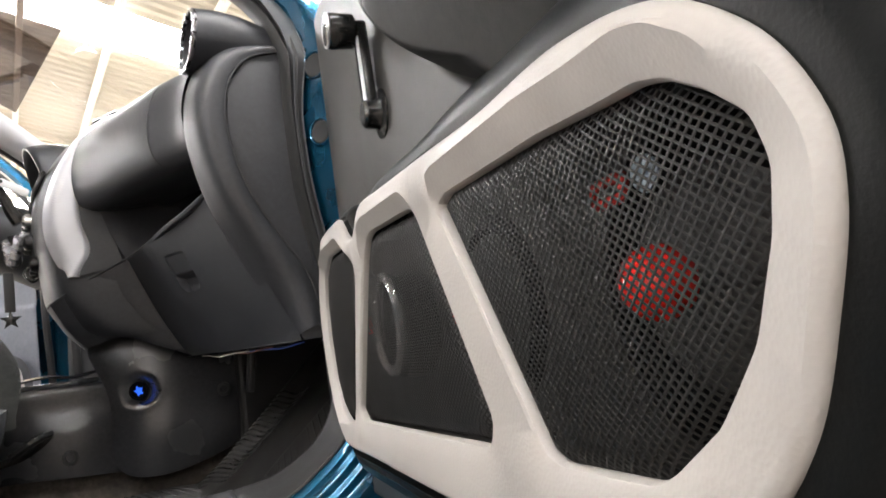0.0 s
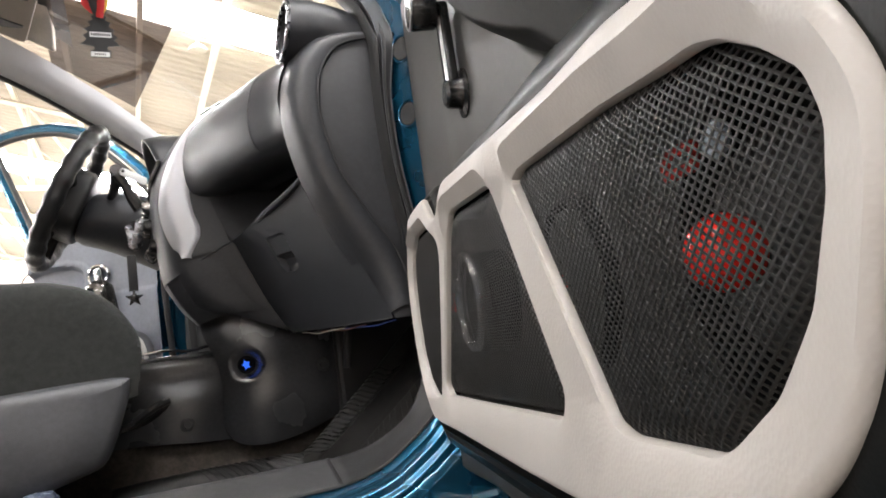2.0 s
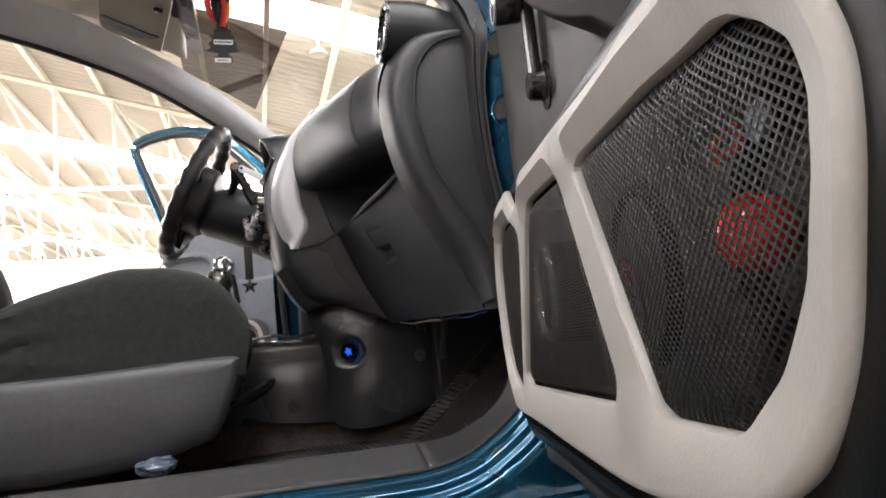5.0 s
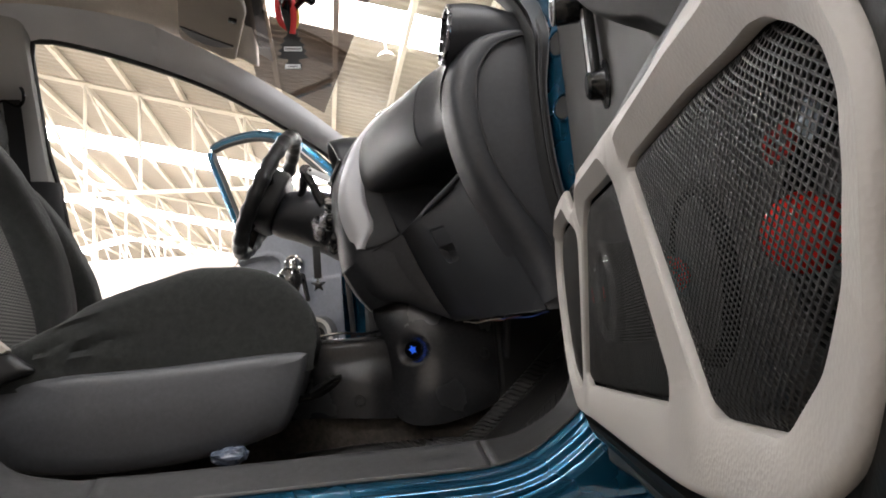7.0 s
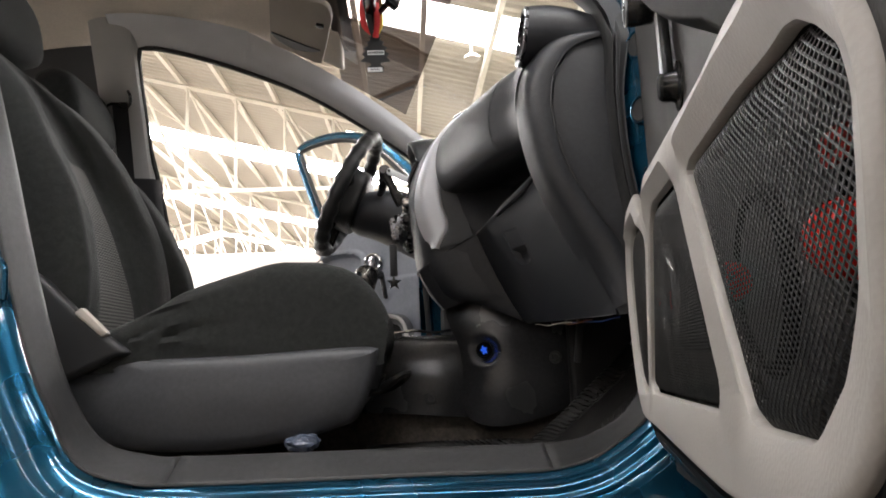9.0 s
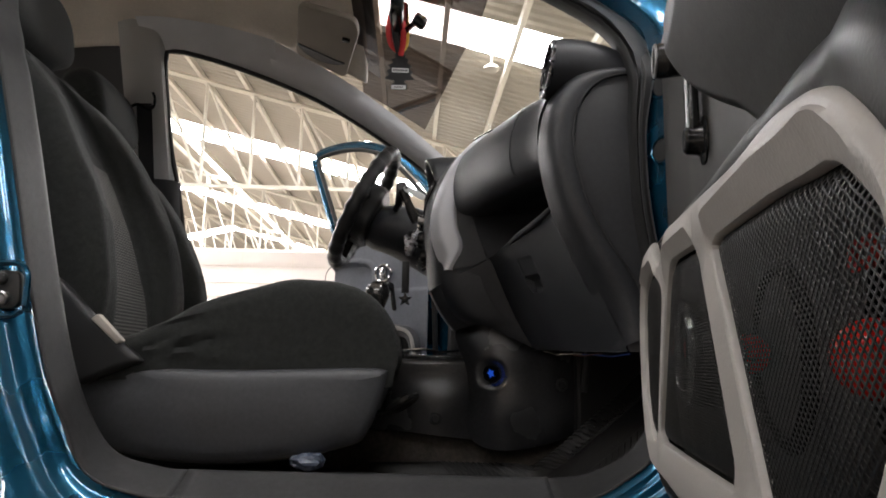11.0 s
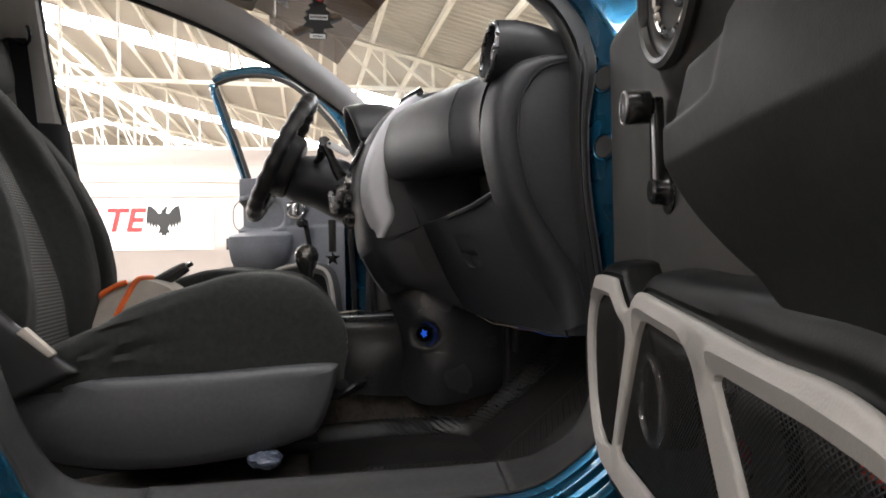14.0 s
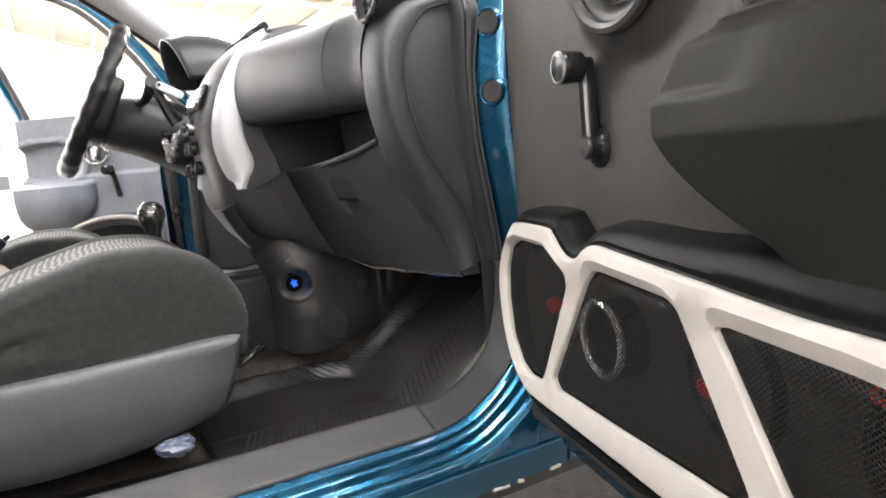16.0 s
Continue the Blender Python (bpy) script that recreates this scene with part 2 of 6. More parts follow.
def grid_bm(rows, closed_u=False, closed_v=False, cap=False, bm=None):
    """A skin over rows of points."""
    bm = bm or bmesh.new()
    vs = [[bm.verts.new(p) for p in r] for r in rows]
    nu, nv = len(vs), len(vs[0])
    for i in range(nu if closed_u else nu - 1):
        for j in range(nv if closed_v else nv - 1):
            q = (vs[i][j], vs[(i + 1) % nu][j], vs[(i + 1) % nu][(j + 1) % nv], vs[i][(j + 1) % nv])
            if len(set(q)) == 4:
                bm.faces.new(q)
    if cap:
        bm.faces.new(vs[0])
        bm.faces.new(vs[-1])
    return bm


def loft(sections, nu, nv, closed_v=False, cap=False):
    """A smooth skin through a few drawn sections."""
    rows = [spline(s, nv, closed_v) for s in sections]
    cols = [spline([r[j] for r in rows], nu) for j in range(nv)]
    return grid_bm([[cols[j][i] for j in range(nv)] for i in range(nu)], closed_v=closed_v, cap=cap)


def thicken(ob, t, offset=0):
    mod = ob.modifiers.new("thickness", "SOLIDIFY")
    mod.thickness, mod.offset = t, offset
    return ob


def prism_bm(poly, m, d0, d1, bevel=0.0, segs=2, bm=None):
    """A drawn outline pushed from depth d0 to d1 of the frame m, with rounded rims."""
    own = bmesh.new()
    lo = [own.verts.new(m @ Vector((*q, d0))) for q in poly]
    hi = [own.verts.new(m @ Vector((*q, d1))) for q in poly]
    n = len(poly)
    own.faces.new(lo)
    own.faces.new(hi)
    for i in range(n):
        own.faces.new((lo[i], lo[(i + 1) % n], hi[(i + 1) % n], hi[i]))
    bmesh.ops.recalc_face_normals(own, faces=own.faces)
    if bevel:
        rim = [e for e in own.edges if len(e.link_faces) == 2 and e.calc_face_angle() > radians(50)]
        bmesh.ops.bevel(own, geom=rim, offset=bevel, segments=segs, profile=0.5, affect="EDGES")
    return join_into(bm, own)


def join_into(bm, own):
    if bm is None:
        return own
    tmp = bpy.data.meshes.new("tmp")
    own.to_mesh(tmp)
    own.free()
    bm.from_mesh(tmp)
    bpy.data.meshes.remove(tmp)
    return bm


def box_bm(m, sx, sy, sz, bevel=0.0, bm=None):
    h = [(-sx / 2, -sy / 2), (sx / 2, -sy / 2), (sx / 2, sy / 2), (-sx / 2, sy / 2)]
    return prism_bm(h, m, -sz / 2, sz / 2, bevel, 2, bm)


def tube_bm(pts, r, seg=8, closed=False, bm=None, flat=1.0, up=(0, 0, 1)):
    """A round or flattened rod along points; r may be one radius or one for each point."""
    pts = [Vector(p) for p in pts]
    n = len(pts)
    rs = r if isinstance(r, (list, tuple)) else [r] * n
    rows = []
    for i, p in enumerate(pts):
        a = pts[(i - 1) % n] if closed or i else pts[0]
        b = pts[(i + 1) % n] if closed or i < n - 1 else pts[-1]
        d = (b - a).normalized()
        u = Vector(up)
        if abs(d.dot(u)) > 0.95:
            u = Vector((1, 0, 0)) if abs(d.x) < 0.9 else Vector((0, 1, 0))
        x = d.cross(u).normalized()
        y = x.cross(d).normalized()
        rows.append([p + rs[i] * (math.cos(2 * math.pi * k / seg) * x + flat * math.sin(2 * math.pi * k / seg) * y) for k in range(seg)])
    return grid_bm(rows, closed_u=closed, closed_v=True, cap=not closed, bm=bm)


def lathe_bm(profile, m, seg=24, bm=None):
    """A turned form: (radius, height) pairs about the z axis of m."""
    rows = [[m @ Vector((r * math.cos(2 * math.pi * k / seg), r * math.sin(2 * math.pi * k / seg), z)) for k in range(seg)] for r, z in profile]
    return grid_bm(rows, closed_v=True, cap=True, bm=bm)


def frame_of(o, x, y):
    """A pose whose local x and y run along the given directions."""
    x, y = Vector(x).normalized(), Vector(y).normalized()
    z = x.cross(y).normalized()
    y = z.cross(x)
    return Matrix(((x.x, y.x, z.x, o[0]), (x.y, y.y, z.y, o[1]), (x.z, y.z, z.z, o[2]), (0, 0, 0, 1)))


def offset_poly(poly, d):
    """The outline moved outwards by d (counter-clockwise outlines)."""
    n = len(poly)
    out = []
    for i in range(n):
        a, b, c = Vector(poly[i - 1]), Vector(poly[i]), Vector(poly[(i + 1) % n])
        n1, n2 = (b - a).normalized(), (c - b).normalized()
        nn = Vector((n1.y + n2.y, -n1.x - n2.x))
        nn = nn.normalized() if nn.length > 1e-6 else Vector((n1.y, -n1.x))
        s = max(nn.dot(Vector((n1.y, -n1.x))), 0.5)
        out.append(tuple(b + nn * (d / s)))
    return out


def round_poly(pts, n):
    return [tuple(v) for v in (Vector(q[:2]) for q in spline([(*p, 0) for p in pts], n, True))]


def soft_poly(pts, r, k=4):
    """A polygon with its corners cut round."""
    n = len(pts)
    out = []
    for i in range(n):
        a, b, c = Vector(pts[i - 1]), Vector(pts[i]), Vector(pts[(i + 1) % n])
        ra = min(r, (a - b).length * 0.45)
        rc = min(r, (c - b).length * 0.45)
        p, q = b + (a - b).normalized() * ra, b + (c - b).normalized() * rc
        for j in range(k + 1):
            t = j / k
            out.append(tuple((1 - t) ** 2 * p + 2 * t * (1 - t) * b + t * t * q))
    return out


def step(a, b, x):
    t = min(max((x - a) / (b - a), 0), 1)
    return t * t * (3 - 2 * t)


XZ = frame_of((0, 0, 0), (1, 0, 0), (0, 0, 1))   # local x, y = world x, z; local z = world -y

# ---- exhibition hall ----


def slab(name, x0, x1, y0, y1, z0, z1, material, label="", category="", parent=None, kind="structure", bevel=0.0):
    bm = box_bm(Matrix.Translation(((x0 + x1) / 2, (y0 + y1) / 2, (z0 + z1) / 2)), x1 - x0, y1 - y0, z1 - z0, bevel)
    return tagged(part(name, bm, material, parent, smooth=False), label, category, "", kind)


slab("floor", -40, 40, -25, 60, -0.3, 0.0, FLOOR, "worn beige concrete floor of the hall", "floor")
# darker brown slab on the beige floor, reaching past both open doors
slab("ground", -2.8, 2.4, -2.3, 1.3, 0.0, 0.006, GROUND, "dark brown floor slab under and around the car", "floor")
SLOPE, ROOF0 = 0.243, 6.95


def roof_z(x):
    return ROOF0 - SLOPE * x if x > -14 else ROOF0 + SLOPE * 14 + SLOPE * (x + 14)


# the two strips at negative y are unseen, added and narrowed to set the fill light
STRIPS = [(-15.9, -15.3), (-3.0, -2.55), (9.45, 10.75), (21.7, 23.8), (34.6, 36.6), (47.0, 48.6)]


def roof_panel(name, x0, x1, y0, y1, material, label, lift=0.0, wave=True):
    """Ribbed sheets on the roof slope, between two lines across the hall."""
    bm = bmesh.new()
    pitch, rows = 0.13, []
    n = int((y1 - y0) / pitch)
    ys = [y0 + (y1 - y0) * i / max(n * 2, 1) for i in range(n * 2 + 1)]
    for x in (x0, x1):
        rows.append([(x, y, roof_z(x) + lift + (0.045 if (i % 4 in (1, 2)) and wave else 0)) for i, y in enumerate(ys)])
    return tagged(part(name, grid_bm(rows, bm=bm), material, smooth=False), label, "roof", "", "structure")


edges = [-25] + [v for s in STRIPS for v in s] + [60]
for i in range(0, len(edges), 2):
    for x0, x1 in ((-40, -14), (-14, 25)):
        roof_panel("ceiling_sheet", x0, x1, edges[i], edges[i + 1], ROOF_SHEET, "ribbed beige metal roof sheets of the hall")
for a, b in STRIPS:
    for x0, x1 in ((-40, -14), (-14, 25)):
        tagged(part("skylight", grid_bm([[(x, a, roof_z(x) + 0.02), (x, b, roof_z(x) + 0.02)] for x in (x0, x1)]), LIGHT_SHEET, smooth=False),
               "bright translucent roof light strip", "skylight", "roof light strips", "structure")
for x0, x1, y0, y1, nm in ((-40.3, -40, -25, 60, "wall_west"), (25, 25.3, -25, 60, "wall_east"), (-40, 25, -25.3, -25, "wall_south"), (-40, 25, 60, 60.3, "wall_north")):
    slab(nm, x0, x1, y0, y1, 0, 10.4, HALL_WALL, "pale painted hall wall", "wall")

tagged(part("skylight", grid_bm([[(x, y, roof_z(x) - 0.03) for y in (14.0, 58.0)] for x in (-9.75, -9.3)]), LIGHT_SHEET, smooth=False),
       "bright translucent roof light strip", "skylight", "roof light strips", "structure")

# purlins along the hall and lattice trusses across it
for i in range(26):
    x = -20.9 + 1.31 * i
    if x > 14:
        break
    z = roof_z(x) - 0.12
    tagged(part("roof_purlin", box_bm(pose(x, 17, z), 0.10, 84, 0.16), HALL_STEEL, smooth=False), "cream painted steel roof purlin", "beam", "roof purlins", "structure")


def truss(y, low):
    t = thing("roof_truss", "cream painted steel lattice roof truss", "truss", (0, y, low), "roof trusses")
    xs = [-20.85 + 1.325 * i for i in range(25)]
    part("bottom_chord", box_bm(pose(-4.9, y, low), 32, 0.09, 0.10), HALL_STEEL, t, smooth=False)
    for x0, x1 in ((-21, -14), (-14, 11)):
        a, b = Vector((x0, y, roof_z(x0) - 0.3)), Vector((x1, y, roof_z(x1) - 0.3))
        part("top_chord", tube_bm([a, b], 0.075, 4), HALL_STEEL, t, smooth=False)
    for i, x in enumerate(xs):
        top = roof_z(x) - 0.3
        if top - low < 0.25:
            break
        part("web_post", tube_bm([(x, y, low), (x, y, top)], 0.045, 6), HALL_STEEL, t)
        if i + 1 < len(xs) and roof_z(xs[i + 1]) - 0.3 > low:
            part("web_diagonal", tube_bm([(x, y, top), (xs[i + 1], y, low)], 0.040, 6), HALL_STEEL, t)
    for k in range(3):
        x = -9.4 + 5.3 * k
        part("tie_rod", tube_bm([(x, y, roof_z(x) - 0.3), (x + 2.6, y + 6.2, roof_z(x + 2.6) - 0.2)], 0.022, 5), HALL_STEEL, t)


truss(16.0, 5.2)
truss(29.0, 5.6)
truss(42.0, 6.0)
truss(3.0, 5.2)
truss(-10.0, 5.2)

# white partition with its banner, low barrier and pendant lamp
slab("partition_wall", -24, 12, 30.0, 30.25, 0, 5.75, HALL_WALL, "tall white partition wall across the hall", "wall")
for z in (4.2, 3.55):
    slab("wall_rail", -24, 12, 29.93, 29.995, z, z + 0.05, HALL_STEEL, "thin rail along the white partition", "trim")
jb = bmesh.new()
for x in [-23 + 2.4 * i for i in range(15)]:
    box_bm(Matrix.Translation((x, 29.99, 2.9)), 0.03, 0.012, 5.7, 0, jb)
for z in (1.2, 2.9, 5.0):
    box_bm(Matrix.Translation((-6, 29.985, z)), 36, 0.012, 0.03, 0, jb)
tagged(part("partition_joint", jb, ROOF_SHEET, smooth=False), "beige panel joints of the white partition", "trim", "", "structure")
banner = thing("banner", "white banner with red letters and a dark bird emblem", "banner", (-8, 29.8, 1.1))
part("sheet", box_bm(pose(-8.4, 29.85, 2.25, 90), 7.7, 2.2, 0.03, 0.004), BANNER, banner, smooth=False)


def text_mesh(name, body, size, m, material, parent, depth=0.01):
    cu = bpy.data.curves.new(name, "FONT")
    cu.offset = size * 0.022
    cu.body, cu.size, cu.extrude, cu.align_x, cu.align_y = body, size, depth, "CENTER", "CENTER"
    tmp = bpy.data.objects.new(name, cu)
    me = bpy.data.meshes.new_from_object(tmp)
    bpy.data.objects.remove(tmp)
    bpy.data.curves.remove(cu)
    bm = bmesh.new()
    bm.from_mesh(me)
    bpy.data.meshes.remove(me)
    bm.transform(m)
    return part(name, bm, material, parent, smooth=False)


RED_LETTER = mat("red_letter_print", (0.60, 0.03, 0.03), 0.5)
text_mesh("letters", "ATE", 1.45, pose(-8.75, 29.81, 2.43, 90) @ Matrix(((1, 0.22, 0, 0), (0, 1, 0, 0), (0, 0, 1, 0), (0, 0, 0, 1))), RED_LETTER, banner)
em = [(0, 0.55), (0.05, 0.66), (0.13, 0.66), (0.17, 0.56), (0.10, 0.52), (0.10, 0.36), (0.22, 0.34), (0.33, 0.50), (0.50, 0.66), (0.66, 0.70), (0.70, 0.40), (0.74, 0.10), (0.68, -0.20), (0.62, 0.0), (0.58, -0.28), (0.50, -0.05),
      (0.46, -0.34), (0.38, -0.10), (0.33, -0.36), (0.26, -0.12), (0.16, -0.30), (0.26, -0.55), (0.12, -0.50), (0.08, -0.68), (0, -0.60)]
em += [(-x, min(y, 0.52) if abs(x) < 0.2 else y) for x, y in em[-2:0:-1]]
part("emblem", prism_bm(em, pose(-6.65, 29.83, 2.42, 90), 0, 0.02), PRINT_BLACK, banner, "dark bird-shaped emblem", smooth=False)
board = thing("display_board", "dark low display board before the white partition", "board", (-3.1, 29.6, 0.0))
part("panel", box_bm(pose(-3.1, 29.6, 1.30, 90), 1.75, 0.62, 0.05, 0.01), PRINT_BLACK, board, smooth=False)
for x in (-3.8, -2.4):
    part("leg", box_bm(pose(x, 29.6, 0.49), 0.06, 0.06, 1.0), PRINT_BLACK, board, smooth=False)
sign = thing("green_sign", "small green sign with white bars on the partition", "sign", (-2.65, 29.95, 2.6))
part("plate", box_bm(pose(-2.65, 29.955, 2.87, 90), 0.68, 0.56, 0.03, 0.005), GREEN, sign, smooth=False)
for k in range(3):
    part("print_bar", box_bm(pose(-2.65, 29.93, 3.02 - 0.15 * k, 90), 0.5 - 0.1 * k, 0.05, 0.01), WHITE_CARD, sign, smooth=False)
slab("barrier", -18, 6, 22.0, 22.4, 0.0, 1.0, HALL_WALL, "low white barrier on the hall floor", "barrier", kind="")
lamp = thing("pendant_lamp", "round dished hall lamp hanging from the roof", "lamp", (1.02, 10.66, 6.2))
part("reflector", lathe_bm([(0.03, 0.14), (0.05, 0.11), (0.12, 0.075), (0.165, 0.02), (0.17, 0.0), (0.16, -0.004), (0.09, -0.012), (0.001, -0.016)], pose(1.02, 10.66, 6.34), 20), ROOF_SHEET, lamp)
part("rod", tube_bm([(1.02, 10.66, 6.48), (1.02, 10.66, 6.72)], 0.02, 6), HALL_STEEL, lamp)

# ---- car shell ----
car = thing("car", "teal blue small hatchback with both front doors open", "car", (-0.5, 0, 0))


def lean(z):
    """How far the sides lean inwards above the waist."""
    return 0.0 if z < 1.03 else (z - 1.03) * 0.56


OPENING = [(-1.25, 1.46), (-1.20, 1.32), (-1.122, 1.14), (-1.064, 1.03), (-1.026, 0.90), (-0.962, 0.645), (-0.915, 0.500), (-0.864, 0.424), (-0.800, 0.399), (-0.72, 0.392), (-0.45, 0.389),
           (-0.225, 0.387), (-0.146, 0.401), (-0.083, 0.445), (-0.050, 0.53), (-0.046, 0.62), (-0.058, 0.72), (-0.071, 0.82), (-0.074, 0.94), (-0.073, 1.06), (-0.090, 1.14), (-0.150, 1.215),
           (-0.30, 1.33), (-0.50, 1.44), (-0.75, 1.50), (-1.05, 1.515)]
RING = [tuple(v[:2]) for v in spline([(*p, 0) for p in OPENING], 360, True)]


def posted(off, slim=0.8):
    """The opening's outline moved outwards by off, and by less of it up the rear post."""
    out = []
    for (x, z), (px, pz) in zip(offset_poly(RING, off), RING):
        k = slim * step(-0.72, -0.88, px) if px > -0.88 else slim
        k *= step(0.388, 0.47, pz)
        k = max(k, 0.62 * step(-0.24, -0.10, px) * (1 - step(0.9, 1.1, pz)))
        out.append((x + (px - x) * k, z + (pz - z) * k))
    return out


def ring(off, y, side=-1):
    return [Vector((x, side * (-y - lean(z)), z)) for x, z in posted(off)]


def ring_span(rows, lo, hi):
    """The stretch of the opening's rings between two of its places."""
    return [[r[i % len(r)] for i in range(lo, hi + 1)] for r in rows]


def near_index(x, z):
    return min(range(len(RING)), key=lambda i: (RING[i][0] - x) ** 2 + (RING[i][1] - z) ** 2)


joint_rear, joint_front = near_index(-0.743, 0.393), near_index(-0.230, 0.387)
trim_rows = [ring(o, y) for o, y in ((0.006, -0.616), (0.001, -0.624), (0.001, -0.630), (0.005, -0.636), (0.014, -0.656), (0.022, -0.676), (0.026, -0.682), (0.027, -0.688))]
top_b, top_a = near_index(-1.235, 1.42), near_index(-0.062, 0.60)
for lo, hi, nm, lab in ((top_b, joint_rear, "b_pillar_trim", "grey plastic pillar trim"), (joint_rear, joint_front, "sill_plate", "scuffed grey plastic sill plate"),
                        (joint_front, top_a, "kick_trim", "dark grey plastic kick trim")):
    if hi < lo:
        hi += len(RING)
    rows = ring_span(trim_rows, lo, hi)
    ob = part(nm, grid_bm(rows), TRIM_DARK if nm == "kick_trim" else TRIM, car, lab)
    thicken(ob, 0.0025 if nm != "sill_plate" else 0.0045)
line = [p + Vector((0, -0.001, 0)) for p in ring(0.0278, -0.6865)]
part("trim_edge_seal", tube_bm([line[i % len(line)] for i in range(top_b, (top_a if top_a > top_b else top_a + len(RING)) + 1)], 0.0026, 6), RUBBER, car, "thin black rubber edge")
# black weatherstrip up the front pillar and round the roof
seal_rows = [ring(o, y) for o, y in ((0.004, -0.580), (-0.001, -0.600), (0.001, -0.613), (0.006, -0.620), (0.011, -0.618), (0.013, -0.613), (0.016, -0.619), (0.022, -0.625), (0.030, -0.624), (0.037, -0.624), (0.040, -0.618))]
part("door_seal", grid_bm(ring_span(seal_rows, top_a, top_b + (len(RING) if top_b < top_a else 0))), RUBBER, car, "black rubber door seal")
# two thin lips, in a paler grey than the seal
for o, y in ((0.0155, -0.6205), (0.0375, -0.6255)):
    lip = ring(o, y)
    part("seal_lip", tube_bm([lip[i % len(lip)] for i in range(top_a, top_b + (len(RING) if top_b < top_a else 0) + 1)], 0.0013, 6), SHIELD, car, "pale edge of the rubber seal")
# added, unseen strip: keeps light from the front off the hinge jamb
part("hinge_gap_light_block", box_bm(pose(0.031, -0.722, 0.70), 0.006, 0.10, 0.74, 0.002), RUBBER, car, "added black strip that blocks light behind the door hinge")
# painted body side round the opening, with the stepped rocker
BODY = ((0.026, -0.660, -0.660, -0.608), (0.028, -0.686, -0.680, -0.618), (0.031, -0.6935, -0.684, -0.622), (0.036, -0.7005, -0.688, -0.627), (0.040, -0.7015, -0.690, -0.629),
        (0.043, -0.7035, -0.692, -0.630), (0.045, -0.709, -0.694, -0.631), (0.048, -0.7115, -0.696, -0.632), (0.054, -0.7125, -0.699, -0.633), (0.057, -0.715, -0.701, -0.634),
        (0.059, -0.7205, -0.703, -0.635), (0.062, -0.723, -0.705, -0.636), (0.068, -0.724, -0.707, -0.638), (0.071, -0.727, -0.709, -0.641), (0.073, -0.735, -0.711, -0.645), (0.076, -0.7405, -0.713, -0.652),
        (0.082, -0.742, -0.718, -0.665), (0.095, -0.742, -0.728, -0.690), (0.101, -0.742, -0.735, -0.705), (0.16, -0.742, -0.752, -0.74))


def ramp(v, knots):
    """Straight lines from knot to knot."""
    for (a, p), (b, q) in zip(knots, knots[1:]):
        if v <= b:
            return p + (q - p) * (v - a) / (b - a)
    return knots[-1][1]


def body_ring(o, y_sill, y_post, y_hinge):
    """One line of the body side: stepped along the sill, smooth up the posts, recessed at the hinges."""
    out = []
    low = posted(min(o, 0.028))
    for (x, z), (bx, bz), (cx, cz), (px, pz) in zip(offset_poly(RING, o), offset_poly(RING, min(o, 0.028)), low, RING):
        x, z = x + cx - bx, z + cz - bz
        sill = (1 - step(0.39, 0.56, pz)) * step(-0.86, -0.66, px)
        y_sill = -0.742 + (y_sill + 0.742) * 1.0
        hinge = step(-0.30, -0.10, px) * step(0.42, 0.62, pz)
        y_post = -0.672 - 0.080 * step(0.0, 0.16, o) - 0.007 * step(0.040, 0.052, o) * (1 - step(0.060, 0.078, o)) if o > 0.027 else y_post
        y_hinge = ramp(o, ((0.028, -0.612), (0.038, -0.617), (0.057, -0.660), (0.062, -0.668), (0.076, -0.675), (0.16, -0.74))) if o > 0.027 else y_hinge
        y = y_sill * sill + (1 - sill) * (y_hinge * hinge + y_post * (1 - hinge))
        out.append(Vector((x, y + lean(z), max(z, 0.312))))
    return out


part("body_side", grid_bm([body_ring(*r) for r in BODY], closed_v=True), PAINT, car, "glossy teal painted body side")
for x0, x1, nm in ((-1.6, -0.010, "rocker"), (-0.004, 0.25, "fender_foot")):
    part(nm, loft([[(x, -0.7405, 0.313), (x, -0.744, 0.309), (x, -0.7445, 0.30), (x, -0.743, 0.275), (x, -0.741, 0.263), (x, -0.734, 0.259), (x, -0.66, 0.256)] for x in (x0, (x0 + x1) / 2, x1)], 4, 22), PAINT, car,
         "painted rocker under the sill")
part("rear_quarter", grid_bm([[(x, -0.758 + lean(z), z) for z in (0.25, 0.5, 0.8, 0.95, 1.2, 1.5)] for x in (-1.50, -1.20)]), PAINT, car)
part("rear_quarter_low", grid_bm([[(x, -0.758, z) for z in (0.25, 0.5, 0.8, 1.0)] for x in (-2.0, -1.50)]), PAINT, car)
part("front_fender", grid_bm([[(x, -0.755 + (0.06 if x > 0.3 else 0), z) for z in (0.25, 0.5, 0.8, 0.98)] for x in (0.09, 0.5, 1.0)]), PAINT, car)
part("underbody", prism_bm([(-2.2, 0.19), (1.2, 0.19), (1.35, 0.30), (1.2, 0.42), (0.40, 0.26), (-2.2, 0.25)], XZ, -0.66, 0.66), RUBBER, car, smooth=False)
fw = part("front_wheel", lathe_bm([(0.285, -0.085), (0.30, -0.07), (0.305, 0.0), (0.30, 0.07), (0.285, 0.085), (0.19, 0.085), (0.18, 0.06), (0.02, 0.05)], pose(0.72, -0.64, 0.305, 90), 40), RUBBER, car, "black rubber tyre")
part("wheel_rim", lathe_bm([(0.185, 0.072), (0.17, 0.060), (0.07, 0.066), (0.001, 0.07)], pose(0.72, -0.64, 0.305, 90), 32), STEEL, fw)
